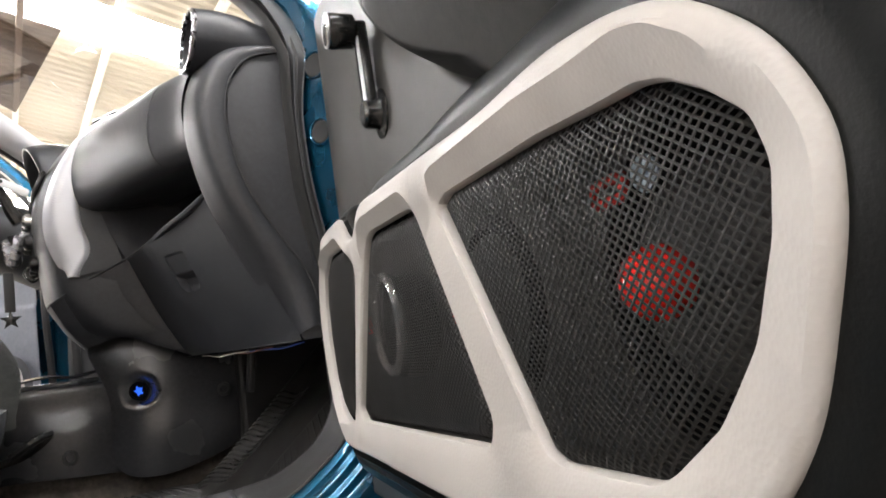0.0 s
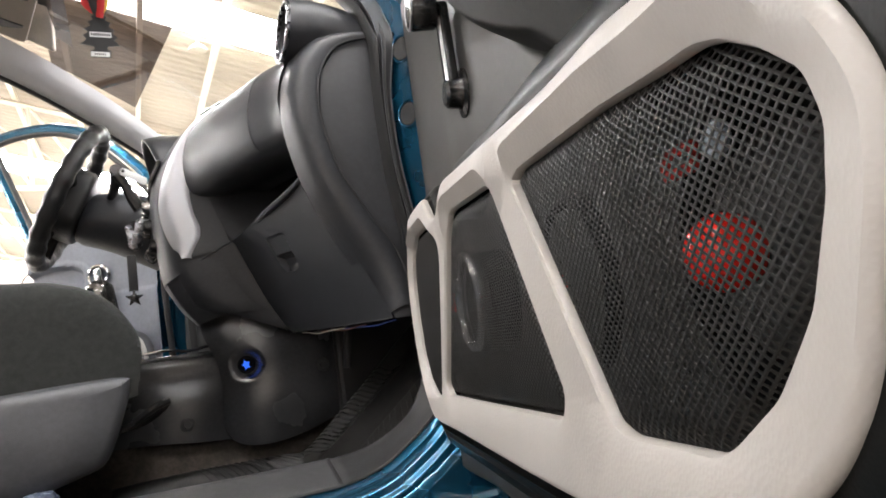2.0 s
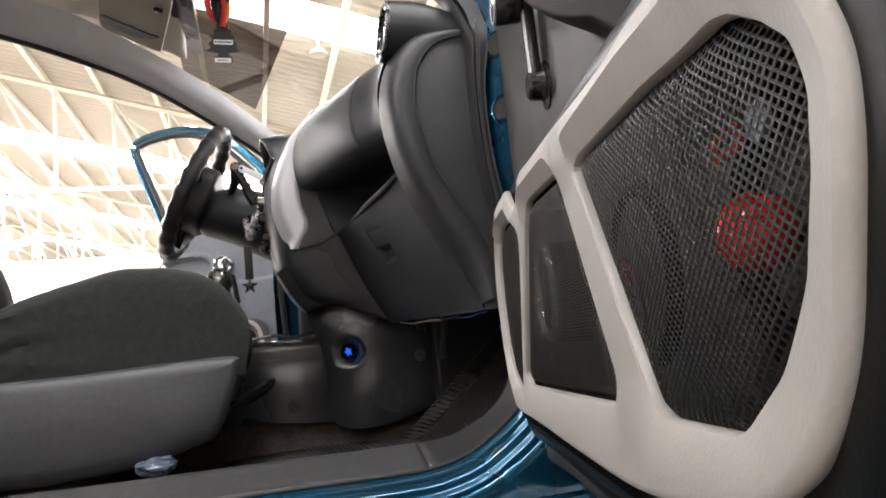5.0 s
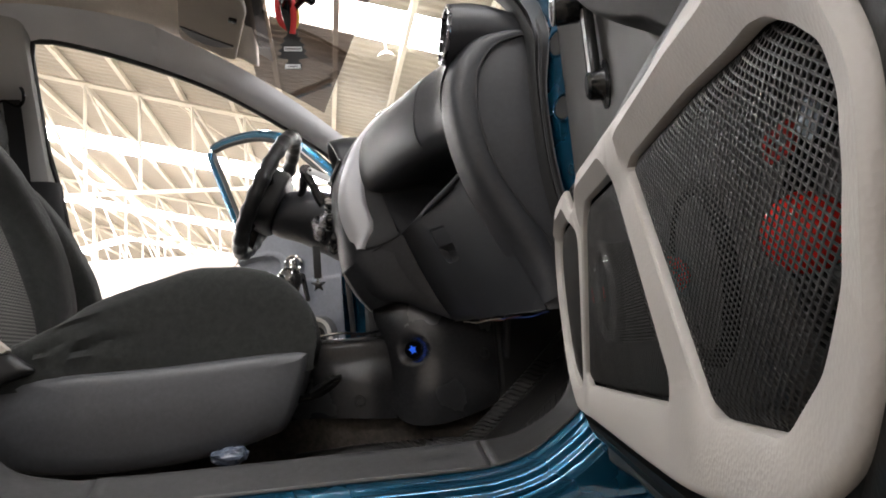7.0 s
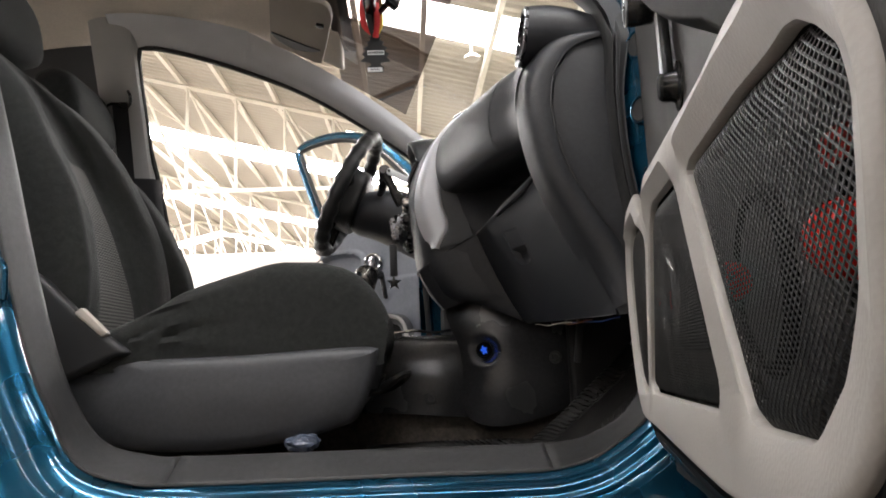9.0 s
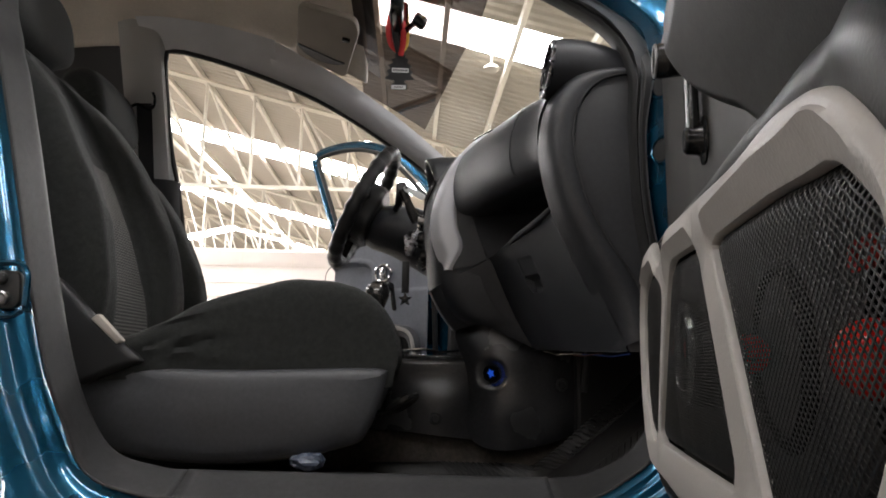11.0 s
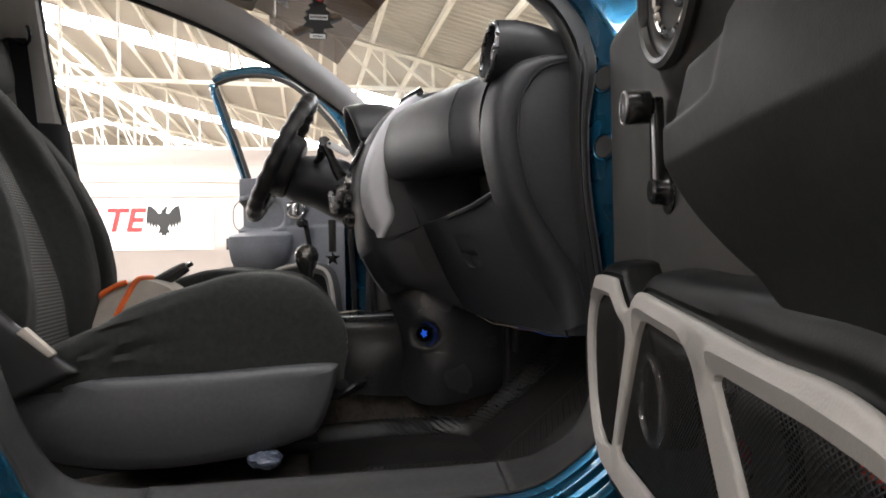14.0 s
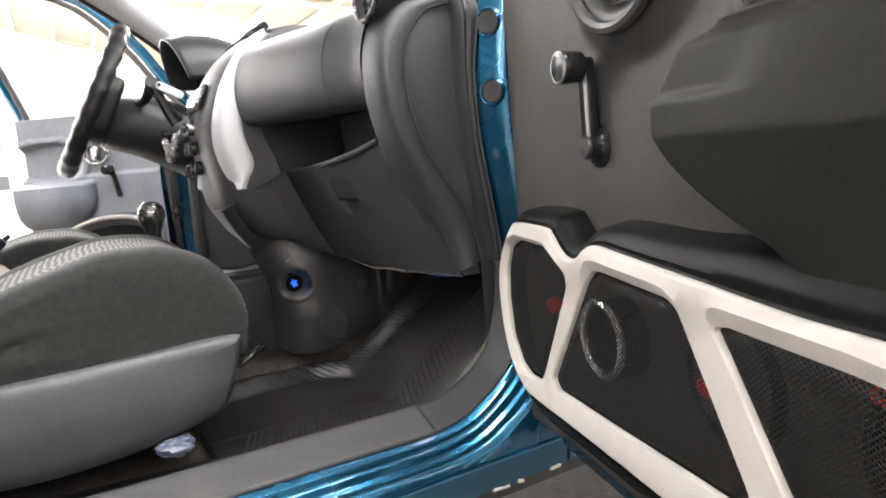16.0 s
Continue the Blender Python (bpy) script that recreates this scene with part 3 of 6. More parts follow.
for x, ln in ((-0.262, 0.024), (-0.213, 0.012), (-0.145, 0.034), (-0.108, 0.014), (-0.035, 0.022)):
    bm = box_bm(pose(x, -0.739, 0.258, 0, 4, 3), ln, 0.008, 0.007, 0.003)
    for v in bm.verts:
        v.co += 0.0025 * noise.noise_vector(v.co * 90)
    part("sealant_drip", bm, TOWEL, car, "dried grey sealant under the rocker")
# jamb face of the front pillar, with its two rubber plugs
for x, y, z, r in ((-0.0345, -0.6400, 1.006, 0.0195), (-0.0405, -0.6470, 0.892, 0.0185)):
    JM = frame_of((x, y, z), (0.404, -0.915, 0), (0, 0, 1))
    part("jamb_plug", lathe_bm([(r, -0.006), (r, 0.0012), (r * 0.9, 0.0022), (r * 0.75, 0.0018), (0.001, 0.0012)], JM, 28), RUBBER, car, "round black rubber plug")
    part("plug_rim", lathe_bm([(1.36 * r, -0.003), (1.27 * r, 0.0006), (1.16 * r, 0.0032), (1.07 * r, 0.0028), (1.01 * r, -0.001)], JM, 36), PAINT, car, "painted edge of the plug hole")
# striker plate on the rear pillar
strike = soft_poly([(-0.021, -0.027), (0.019, -0.027), (0.017, 0.026), (-0.021, 0.026)], 0.014)
SP = pose(-0.986, -0.713, 0.641, 90, 0, 0)
part("striker_recess", prism_bm(strike, SP, -0.012, 0.001, 0.003), RUBBER, car, "black door latch pad")
part("striker_rim", tube_bm([SP @ Vector((x, y, 0.001)) for x, y in offset_poly(strike, 0.010)], 0.0045, 8, True), PAINT, car, "raised painted rim round the latch pad")
part("striker_bolt", lathe_bm([(0.0095, 0), (0.0095, 0.010), (0.007, 0.012), (0.004, 0.009), (0.001, 0.009)], pose(-0.988, -0.711, 0.628, 90), 16), STEEL, car, "bright steel striker bolt")
part("striker_stub", lathe_bm([(0.009, 0), (0.009, 0.010), (0.006, 0.013), (0.001, 0.013)], pose(-0.993, -0.711, 0.655, 90), 14), RUBBER, car)

# floor pan, toe board, firewall and tunnel
part("carpet", loft([[(x, y, z) for x, z in ((-1.9, 0.32), (-1.1, 0.30), (-0.6, 0.285), (-0.24, 0.283), (-0.15, 0.292), (-0.05, 0.36), (0.06, 0.455), (0.18, 0.55), (0.28, 0.66), (0.31, 0.80))]
                     for y in (-0.625, -0.4, -0.15, 0.0, 0.3, 0.625)], 10, 40), CARPET, car, "dark worn carpet")
part("firewall", grid_bm([[(0.31, y, z) for y in (-0.66, 0.66)] for z in (0.25, 0.6, 1.0)]), DASH_DEEP, car)
part("sill_inner", grid_bm([[(x, -0.622, z) for z in (0.27, 0.34, 0.378)] for x in (-1.0, -0.5, -0.05)]), DASH_DEEP, car)
part("kick_panel", loft([[(x, -0.600, z) for z in (0.28, 0.5, 0.75, 1.0)] for x in (-0.060, 0.10, 0.35)], 4, 8), DASH, car)
part("tunnel", loft([[(x, y, z) for y, z in ((-0.085, 0.28), (-0.035, 0.40), (-0.02, 0.50), (0.03, 0.50), (0.07, 0.40), (0.10, 0.28))] for x in (-1.6, -0.5, 0.3)], 4, 20), CARPET, car)

# roof lining with rails, pillars of the far side, rear wall
roof_rows = []
for y, dz in ((-0.40, -0.05), (-0.36, 0.01), (-0.25, 0.05), (0.0, 0.075), (0.25, 0.05), (0.335, 0.015), (0.36, -0.015)):
    roof_rows.append([(x, y, z + dz) for x, z in ((-2.0, 1.42), (-1.5, 1.53), (-1.1, 1.535), (-0.80, 1.515), (-0.66, 1.475), (-0.60, 1.445))])
thicken(part("roof_lining", loft(roof_rows, 40, 24), LINING, car, "grey fabric roof lining"), 0.02, 1)
part("roof_skin", loft([[(x, y, z) for x, z in ((-2.2, 1.35), (-1.6, 1.60), (-1.1, 1.64), (-0.7, 1.585), (-0.56, 1.51))] for y in (-0.50, -0.3, 0, 0.3, 0.50)], 16, 16), PAINT, car)


def far(x, z, d=0.0):
    return Vector((x, 0.38 + (1.47 - z) * 0.46 + d if z > 0.5 else 0.62, z))


part("a_pillar", loft([[far(-0.90, 1.440), far(-0.90, 1.465, -0.025), far(-0.90, 1.50, -0.03), far(-0.90, 1.55, -0.02)],
                       [far(-0.76, 1.385), far(-0.76, 1.412, -0.025), far(-0.752, 1.442, -0.03), far(-0.745, 1.480, -0.02)],
                       [far(-0.622, 1.318), far(-0.622, 1.340, -0.025), far(-0.608, 1.372, -0.03), far(-0.592, 1.400, -0.02)],
                       [far(-0.442, 1.210), far(-0.442, 1.229, -0.025), far(-0.424, 1.258, -0.03), far(-0.408, 1.280, -0.02)],
                       [far(-0.22, 1.05), far(-0.22, 1.068, -0.025), far(-0.207, 1.092, -0.03), far(-0.195, 1.112, -0.02)]], 30, 14), PILLAR, car, "light grey plastic windscreen pillar trim")
part("roof_rail", loft([[far(-1.30, 1.515), far(-1.30, 1.545, -0.02), far(-1.30, 1.58, -0.06)],
                        [far(-1.19, 1.512), far(-1.19, 1.54, -0.02), far(-1.19, 1.58, -0.06)],
                        [far(-1.02, 1.475), far(-1.02, 1.508, -0.02), far(-1.02, 1.56, -0.06)],
                        [far(-0.88, 1.432), far(-0.88, 1.47, -0.02), far(-0.88, 1.53, -0.06)]], 20, 10), PILLAR, car)
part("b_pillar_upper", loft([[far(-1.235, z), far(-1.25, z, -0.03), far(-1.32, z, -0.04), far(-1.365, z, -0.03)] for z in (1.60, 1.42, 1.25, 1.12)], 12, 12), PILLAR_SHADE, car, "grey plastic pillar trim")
part("b_pillar_lower", loft([[far(-1.215, z), far(-1.235, z, -0.035), far(-1.33, z, -0.045), far(-1.42, z, -0.03)] for z in (1.13, 0.95, 0.7, 0.45)], 12, 12), PILLAR_DARK, car, "dark plastic pillar trim")
win = [(-0.12, 1.00), (-0.349, 1.148), (-0.442, 1.213), (-0.622, 1.321), (-0.76, 1.388), (-0.901, 1.438), (-1.05, 1.482), (-1.17, 1.508), (-1.215, 1.508), (-1.237, 1.48), (-1.237, 1.25),
       (-1.223, 1.115), (-1.213, 0.957), (-1.20, 0.75)]
part("far_opening_seal", tube_bm([far(x, z, -0.004) for x, z in [tuple(v[:2]) for v in spline([(*p, 0) for p in win], 70)]], 0.008, 6), RUBBER, car, "black rubber seal of the driver's opening")
part("cowl_panel", loft([[(x, y, z) for x, z in ((-0.05, 0.98), (0.25, 0.99), (0.45, 0.93))] for y in (-0.62, 0, 0.62)], 6, 6), PILLAR_DARK, car)
part("hood", loft([[(x, y, z) for x, z in ((0.42, 0.97), (0.8, 0.90), (1.2, 0.78))] for y in (-0.68, 0, 0.68)], 6, 6), PAINT, car)
part("far_sill", grid_bm([[(x, y, z) for x in (-1.3, -0.05)] for y, z in ((0.60, 0.28), (0.62, 0.39), (0.69, 0.37), (0.73, 0.25))]), TRIM, car)
part("rear_wall", grid_bm([[(-1.95, y, z) for y in (-0.7, 0.7)] for z in (0.3, 0.7, 1.0)]), PILLAR_DARK, car)
part("rear_side", grid_bm([[(x, 0.66 - lean(z), z) for x in (-1.72, -1.38)] for z in (0.3, 0.95, 1.2, 1.6)]), PILLAR_DARK, car)
part("rear_side_low", grid_bm([[(x, 0.66, z) for x in (-2.0, -1.72)] for z in (0.3, 0.7, 1.0)]), PILLAR_DARK, car)
# windscreen with its dark sun band
ws_low, ws_high = [(0.10, y, 1.00) for y in (-0.60, -0.3, 0, 0.36, 0.78)], [(-0.62, y, 1.475 + 0.05 * (1 - (min(y, 0.40) / 0.4) ** 2)) for y in (-0.36, -0.2, 0, 0.25, 0.54)]
BAND_EDGE = (0.575, 0.585, 0.622, 0.672, 0.730)   # how far up the glass the tint begins, from the near pillar to the far one


def ws(k, f):
    """A point of the curved glass: k counts across the car, f runs from the cowl to the roof."""
    return Vector(ws_low[k]).lerp(Vector(ws_high[k]), f) + Vector((0.03, 0, 0.03)) * math.sin(math.pi * f)


w1 = part("windscreen", loft([[ws(k, e * f) for k, e in enumerate(BAND_EDGE)] for f in (0, 0.33, 0.67, 1)], 10, 12), CLEAR, car, "clear windscreen glass")
w2 = part("sun_band", loft([[ws(k, e + (1 - e) * f) for k, e in enumerate(BAND_EDGE)] for f in (0, 0.33, 0.67, 1)], 8, 12), SHADE, car, "dark tinted sun band")
w1.visible_shadow = w2.visible_shadow = False
part("near_a_pillar", loft([[(-0.62, -0.40, 1.47), (-0.64, -0.36, 1.52)], [(-0.40, -0.47, 1.36), (-0.38, -0.42, 1.40)], [(-0.15, -0.56, 1.20), (-0.11, -0.52, 1.22)],
                            [(-0.075, -0.60, 1.10), (-0.045, -0.575, 1.13)], [(-0.06, -0.62, 1.0), (0.0, -0.60, 1.02)]], 20, 4), PILLAR_DARK, car)

# ---- passenger door, standing wide open ----
DU, DW = Vector((-0.24912, -0.96847, 0)), Vector((-0.96847, 0.24912, 0))
DM = Matrix(((DU.x, 0, DW.x, 0), (DU.y, 0, DW.y, -0.70), (0, 1, 0, 0), (0, 0, 0, 1)))
door = thing("passenger_door", "open teal car door with grey inner card", "car door", (0, -0.70, 0.36))


def armrest_edge(v):
    """Where the armrest rises from the flat card, at height v."""
    low = max(0.0, 0.795 - v)
    near = min(low, 0.09)
    return 0.487 + 0.35 * low + 9.5 * near * near + 0.8 * (low - near) + 0.9 * max(0.0, v - 0.83)


def card_w(u, v):
    """Relief of the inner card: a flat face with a swelling armrest and a dished handle."""
    w = 0.048 + 0.006 * math.sin(u * 5) + 0.012 * (1 - step(0.060, 0.22, u))
    edge = armrest_edge(v)
    s = step(edge - 0.026, edge + 0.030, u) * 0.80 + step(edge, edge + 0.26, u) * 0.20
    crown = 1.0 - 0.80 * step(0.858, 0.884, v)
    foot = 0.42 * step(0.625, 0.68, v) + 0.58 * min(max((v - 0.645) / 0.145, 0), 1)
    w += 0.080 * s * crown * foot
    brink = 0.628 + 0.6 * max(v - 0.826, 0)
    w -= 0.011 * step(0.818, 0.827, v) * (1 - step(brink - 0.036, brink + 0.026, u)) * step(edge - 0.01, edge + 0.03, u) * (1 - step(0.856, 0.882, v))
    w -= 0.016 * step(0.882, 0.890, v) * step(0.540, 0.552, u) * (1 - step(0.95, 0.97, v))
    r = math.hypot((u - 0.398) / 1.1, v - 0.989)
    w += 0.020 * (1 - step(0.080, 0.125, r)) * (1 - step(0.50, 0.54, u)) - 0.030 * (1 - step(0.045, 0.070, r))
    if v > 1.02:
        w -= 0.05 * step(1.02, 1.10, v)
    return w


NU, NV = 210, 170
vs = [0.36 + 0.72 * j / NV for j in range(NV + 1)]
flat_rows, arm_rows = [], []
for i in range(NU + 1):
    u = 0.058 + 0.932 * i / NU
    flat_rows.append([DM @ Vector((u, v, card_w(u, v))) for v in vs])
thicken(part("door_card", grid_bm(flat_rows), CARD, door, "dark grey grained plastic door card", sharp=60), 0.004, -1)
for i in range(121):
    row = []
    for v in [0.640 + 0.245 * j / 90 for j in range(91)]:
        u = armrest_edge(v) - 0.012 + (1.002 - armrest_edge(v)) * (i / 120) ** 1.4
        row.append(DM @ Vector((u, v, card_w(u, v) + 0.0022 * step(0, 3, i))))
    arm_rows.append(row)
thicken(part("armrest", grid_bm(arm_rows), ARMREST, door, "moulded armrest with a finger scoop, its colour darkened for shade", sharp=60), 0.002, -1)
cup = [[DM @ Vector((u, v, card_w(u, v) + 0.0012)) for v in [0.892 + 0.068 * j / 10 for j in range(11)]] for u in [0.556 + 0.25 * i / 30 for i in range(31)]]
thicken(part("pull_cup", grid_bm(cup), DASH_DEEP, door, "dark pull recess above the armrest"), 0.001, -1)
rim = spline([(0.556, 0.955, 0), (0.546, 0.92, 0), (0.548, 0.896, 0), (0.562, 0.885, 0), (0.60, 0.883, 0), (0.70, 0.884, 0), (0.80, 0.888, 0)], 40)
part("pull_rim", tube_bm([DM @ Vector((p.x, p.y, card_w(p.x, p.y) + 0.001)) for p in rim], 0.0030, 6), CARD, door, "raised rim of the pull recess")
shell = [(0.055, 0.36), (0.08, 0.31), (0.97, 0.32), (1.0, 0.36), (1.0, 1.02), (0.97, 1.06), (0.08, 1.07), (0.055, 1.03)]
part("door_shell", prism_bm(soft_poly(shell, 0.03), DM, -0.055, 0.026, 0.008), PAINT, door, "teal painted door shell")
frame_pts = [DM @ Vector((u, v, -0.01 - 0.46 * (v - 1.05) * 0.6)) for u, v in ((0.05, 1.06), (0.10, 1.15), (0.28, 1.32), (0.52, 1.45), (0.78, 1.49), (0.98, 1.47), (1.01, 1.40), (0.99, 1.2), (0.97, 1.05))]
part("window_frame", tube_bm(spline(frame_pts, 50), 0.020, 8), PAINT, door, "teal painted window frame")
# inside handle in its chromed ring
HM = DM @ Matrix.Translation((0.398, 0.989, 0.074)) @ Matrix.Scale(1.22, 4)
part("handle_ring", tube_bm([HM @ Vector((0.074 * math.cos(a), 0.067 * math.sin(a), 0.002)) for a in [2 * math.pi * k / 40 for k in range(40)]], 0.0075, 8, True), CARD, door, "dark plastic ring")
part("handle_bezel", tube_bm([HM @ Vector((0.054 * math.cos(a), 0.0435 * math.sin(a), -0.004)) for a in [2 * math.pi * k / 40 for k in range(40)]], 0.005, 8, True), CHROME, door, "chrome handle bezel")
part("handle_lever", prism_bm(soft_poly([(-0.03, -0.018), (0.03, -0.024), (0.034, 0.02), (-0.026, 0.022)], 0.014), HM, -0.022, -0.010, 0.004), GLOSS_BLACK, door, "dark inside door lever")
# window crank
CM = DM @ Matrix.Translation((0.311, 0.787, 0.052))
crank = part("crank_boss", lathe_bm([(0.027, 0.0), (0.026, 0.004), (0.018, 0.006), (0.016, 0.010), (0.015, 0.020), (0.012, 0.023), (0.001, 0.023)], CM, 24), GLOSS_BLACK, door, "black plastic window crank boss")
part("crank_arm", prism_bm(soft_poly([(-0.014, -0.014), (0.012, -0.014), (0.008, 0.104), (-0.013, 0.104)], 0.008), CM, 0.007, 0.019, 0.003), GLOSS_BLACK, crank, "black crank arm")
part("crank_stripe", prism_bm(soft_poly([(0.003, -0.002), (0.010, -0.002), (0.0065, 0.102), (0.000, 0.102)], 0.003), CM, 0.015, 0.0205, 0.0015), STEEL, crank, "worn metal edge of the crank arm")
part("crank_knob", lathe_bm([(0.012, 0.0), (0.018, 0.004), (0.019, 0.026), (0.016, 0.032), (0.001, 0.033)], DM @ Matrix.Translation((0.309, 0.880, 0.070)), 20), GLOSS_BLACK, crank, "black crank knob")
part("crank_cap", tube_bm([DM @ Vector((0.309 + 0.017 * math.cos(a), 0.880 + 0.017 * math.sin(a), 0.101)) for a in [2 * math.pi * k / 24 for k in range(24)]], 0.0016, 6, True), STEEL, crank)

# ---- speaker pod on the door ----
pod = thing("speaker_pod", "speaker pod with white vinyl frame and black grilles", "speaker box", (-0.1, -0.9, 0.42))
OUT = [(0.066, 0.580), (0.072, 0.525), (0.095, 0.475), (0.135, 0.445), (0.175, 0.438), (0.30, 0.439), (0.54, 0.439), (0.64, 0.442), (0.74, 0.456), (0.79, 0.474), (0.822, 0.503), (0.839, 0.538),
       (0.847, 0.565), (0.846, 0.588), (0.830, 0.615), (0.795, 0.640), (0.735, 0.655), (0.65, 0.658), (0.55, 0.666), (0.43, 0.675), (0.375, 0.679), (0.350, 0.673), (0.328, 0.660), (0.305, 0.657), (0.285, 0.664),
       (0.262, 0.682), (0.245, 0.689), (0.155, 0.690), (0.130, 0.682), (0.100, 0.655), (0.075, 0.620)]
BAY1 = [(0.090, 0.570), (0.098, 0.515), (0.125, 0.480), (0.155, 0.470), (0.192, 0.473), (0.205, 0.487), (0.287, 0.620), (0.285, 0.634), (0.240, 0.658), (0.15, 0.660), (0.118, 0.648), (0.097, 0.615)]
BAY2 = [(0.240, 0.484), (0.250, 0.476), (0.42, 0.480), (0.59, 0.485), (0.598, 0.496), (0.512, 0.632), (0.50, 0.638), (0.378, 0.646), (0.362, 0.644), (0.345, 0.630)]
BAY3 = [(0.566, 0.629), (0.663, 0.486), (0.676, 0.482), (0.745, 0.484), (0.755, 0.488), (0.785, 0.507), (0.808, 0.533), (0.821, 0.560), (0.8255, 0.578), (0.822, 0.592), (0.808, 0.6045), (0.791, 0.6150), (0.776, 0.6200), (0.70, 0.6275), (0.580, 0.6325)]


OUT = [(u + (0.0045 * step(0.51, 0.57, v) - 0.0038) * step(0.70, 0.82, u), v) for u, v in OUT]
BAY3 = [(u + (0.0035 * step(0.51, 0.57, v) - 0.0025) * step(0.74, 0.80, u), v) for u, v in BAY3]


def dense(poly, n):
    """n points evenly round a drawn outline."""
    p = [Vector(q) for q in poly]
    lens = [(p[(i + 1) % len(p)] - p[i]).length for i in range(len(p))]
    out, total = [], sum(lens)
    for j in range(n):
        s, i = total * j / n, 0
        while s > lens[i]:
            s -= lens[i]
            i += 1
        out.append(tuple(p[i].lerp(p[(i + 1) % len(p)], s / lens[i])))
    return out


def bulge(u, v):
    """How far the frame swells towards the rear end of the door."""
    return 0.005 * step(0.74, 0.83, u) * step(0.50, 0.57, v)


def white_frame():
    """Front skin of the frame: a flat rim whose upper bar slopes in towards the grilles."""
    bm = bmesh.new()
    tops = []
    specs = [(round_poly(OUT, 420), ((0.0, 0.0985), (0.0006, 0.1012), (0.0003, 0.1030), (-0.0008, 0.1046), (-0.0026, 0.1057), (-0.0050, 0.1062)), 0.0, 1)]
    for bay, top, grow in ((BAY1, 0.006, 0.0045), (BAY2, 0.011, 0.0040), (BAY3, 0.015, 0.0005)):
        specs.append((dense(offset_poly(soft_poly(bay, 0.004, 3), grow), 260), ((0.0, 0.0945), (0.0002, 0.0985), (0.0012, 0.1005), (0.0030, 0.1015)), top, -1))
    for poly, prof, top, side in specs:
        n = len(poly)
        up = []
        for i in range(n):
            d = Vector(poly[(i + 1) % n]) - Vector(poly[i - 1])
            d = d.normalized() if d.length else Vector((1, 0))
            up.append(step(0.5, 0.95, -d.x))
        for _ in range(3):
            up = [(up[i - 1] + 2 * up[i] + up[(i + 1) % n]) / 4 for i in range(n)]
        rings = [offset_poly(poly, d) for d, _ in prof]
        wide = offset_poly(poly, prof[-1][0] + top) if top else None
        rows = []
        for k, (r, (d, w)) in enumerate(zip(rings, prof)):
            row = []
            for i, q in enumerate(r):
                if wide and k == len(prof) - 1:
                    q = tuple(Vector(q).lerp(Vector(wide[i]), up[i]))
                row.append(bm.verts.new(DM @ Vector((*q, w + bulge(*q) + (0.0072 * up[i] * (k == len(prof) - 1) if wide else 0)))))
            rows.append(row)
        for a, b in zip(rows, rows[1:]):
            for i in range(n):
                bm.faces.new((a[i], a[(i + 1) % n], b[(i + 1) % n], b[i]))
        tops += [bm.edges.get((rows[-1][i], rows[-1][(i + 1) % n])) for i in range(n)]
    bmesh.ops.triangle_fill(bm, edges=tops, use_beauty=True, use_dissolve=False)
    return bm


part("white_frame", white_frame(), WHITE, pod, "white grained vinyl trim frame", sharp=27)
black = round_poly([(u, v - (0.014 if v < 0.5 else 0.0)) for u, v in OUT], 300)
rows = []
for d, w in ((0.034, 0.020), (0.030, 0.045), (0.0265, 0.066), (0.0240, 0.078), (0.0210, 0.0852), (0.0165, 0.0900), (0.0110, 0.0930), (0.006, 0.0945), (0.004, 0.0935), (0.001, 0.0935), (-0.004, 0.0985), (-0.005, 0.030)):
    rows.append([DM @ Vector((*tuple(Vector(b).lerp(Vector(c), 0.30 * step(0.60, 0.66, c[1]) * (1 - step(0.30, 0.45, c[0])) * (d > 0.002))), w + bulge(*c) + 0.009 * step(0.74, 0.82, c[0]) * (d > -0.003) * (w > 0.08))) for b, c in zip([tuple(Vector(c) + (Vector(b) - Vector(c)) * (1 + 1.1 * step(0.74, 0.84, c[0]) + 0.45 * step(0.62, 0.66, c[1]) * step(0.46, 0.64, c[0]) * (1 - step(0.74, 0.84, c[0])))) for b, c in zip(offset_poly(black, d), black)], black)])
part("pod_shell", grid_bm(rows, closed_v=True), BLACK_VINYL, pod, "black vinyl pod shell")
part("baffle", prism_bm([(0.06, 0.43), (0.84, 0.43), (0.85, 0.60), (0.75, 0.665), (0.12, 0.69), (0.06, 0.6)], DM, 0.022, 0.032), BAFFLE, pod)


def edge_distance(poly, p):
    best = 9.0
    for i in range(len(poly)):
        a, b = Vector(poly[i]), Vector(poly[(i + 1) % len(poly)])
        t = min(max((p - a).dot(b - a) / (b - a).length_squared, 0), 1)
        best = min(best, (p - a.lerp(b, t)).length)
    return best


def within(poly, p):
    odd = False
    for i in range(len(poly)):
        (x0, y0), (x1, y1) = poly[i], poly[(i + 1) % len(poly)]
        if (y0 > p.y) != (y1 > p.y) and p.x < x0 + (p.y - y0) * (x1 - x0) / (y1 - y0):
            odd = not odd
    return odd


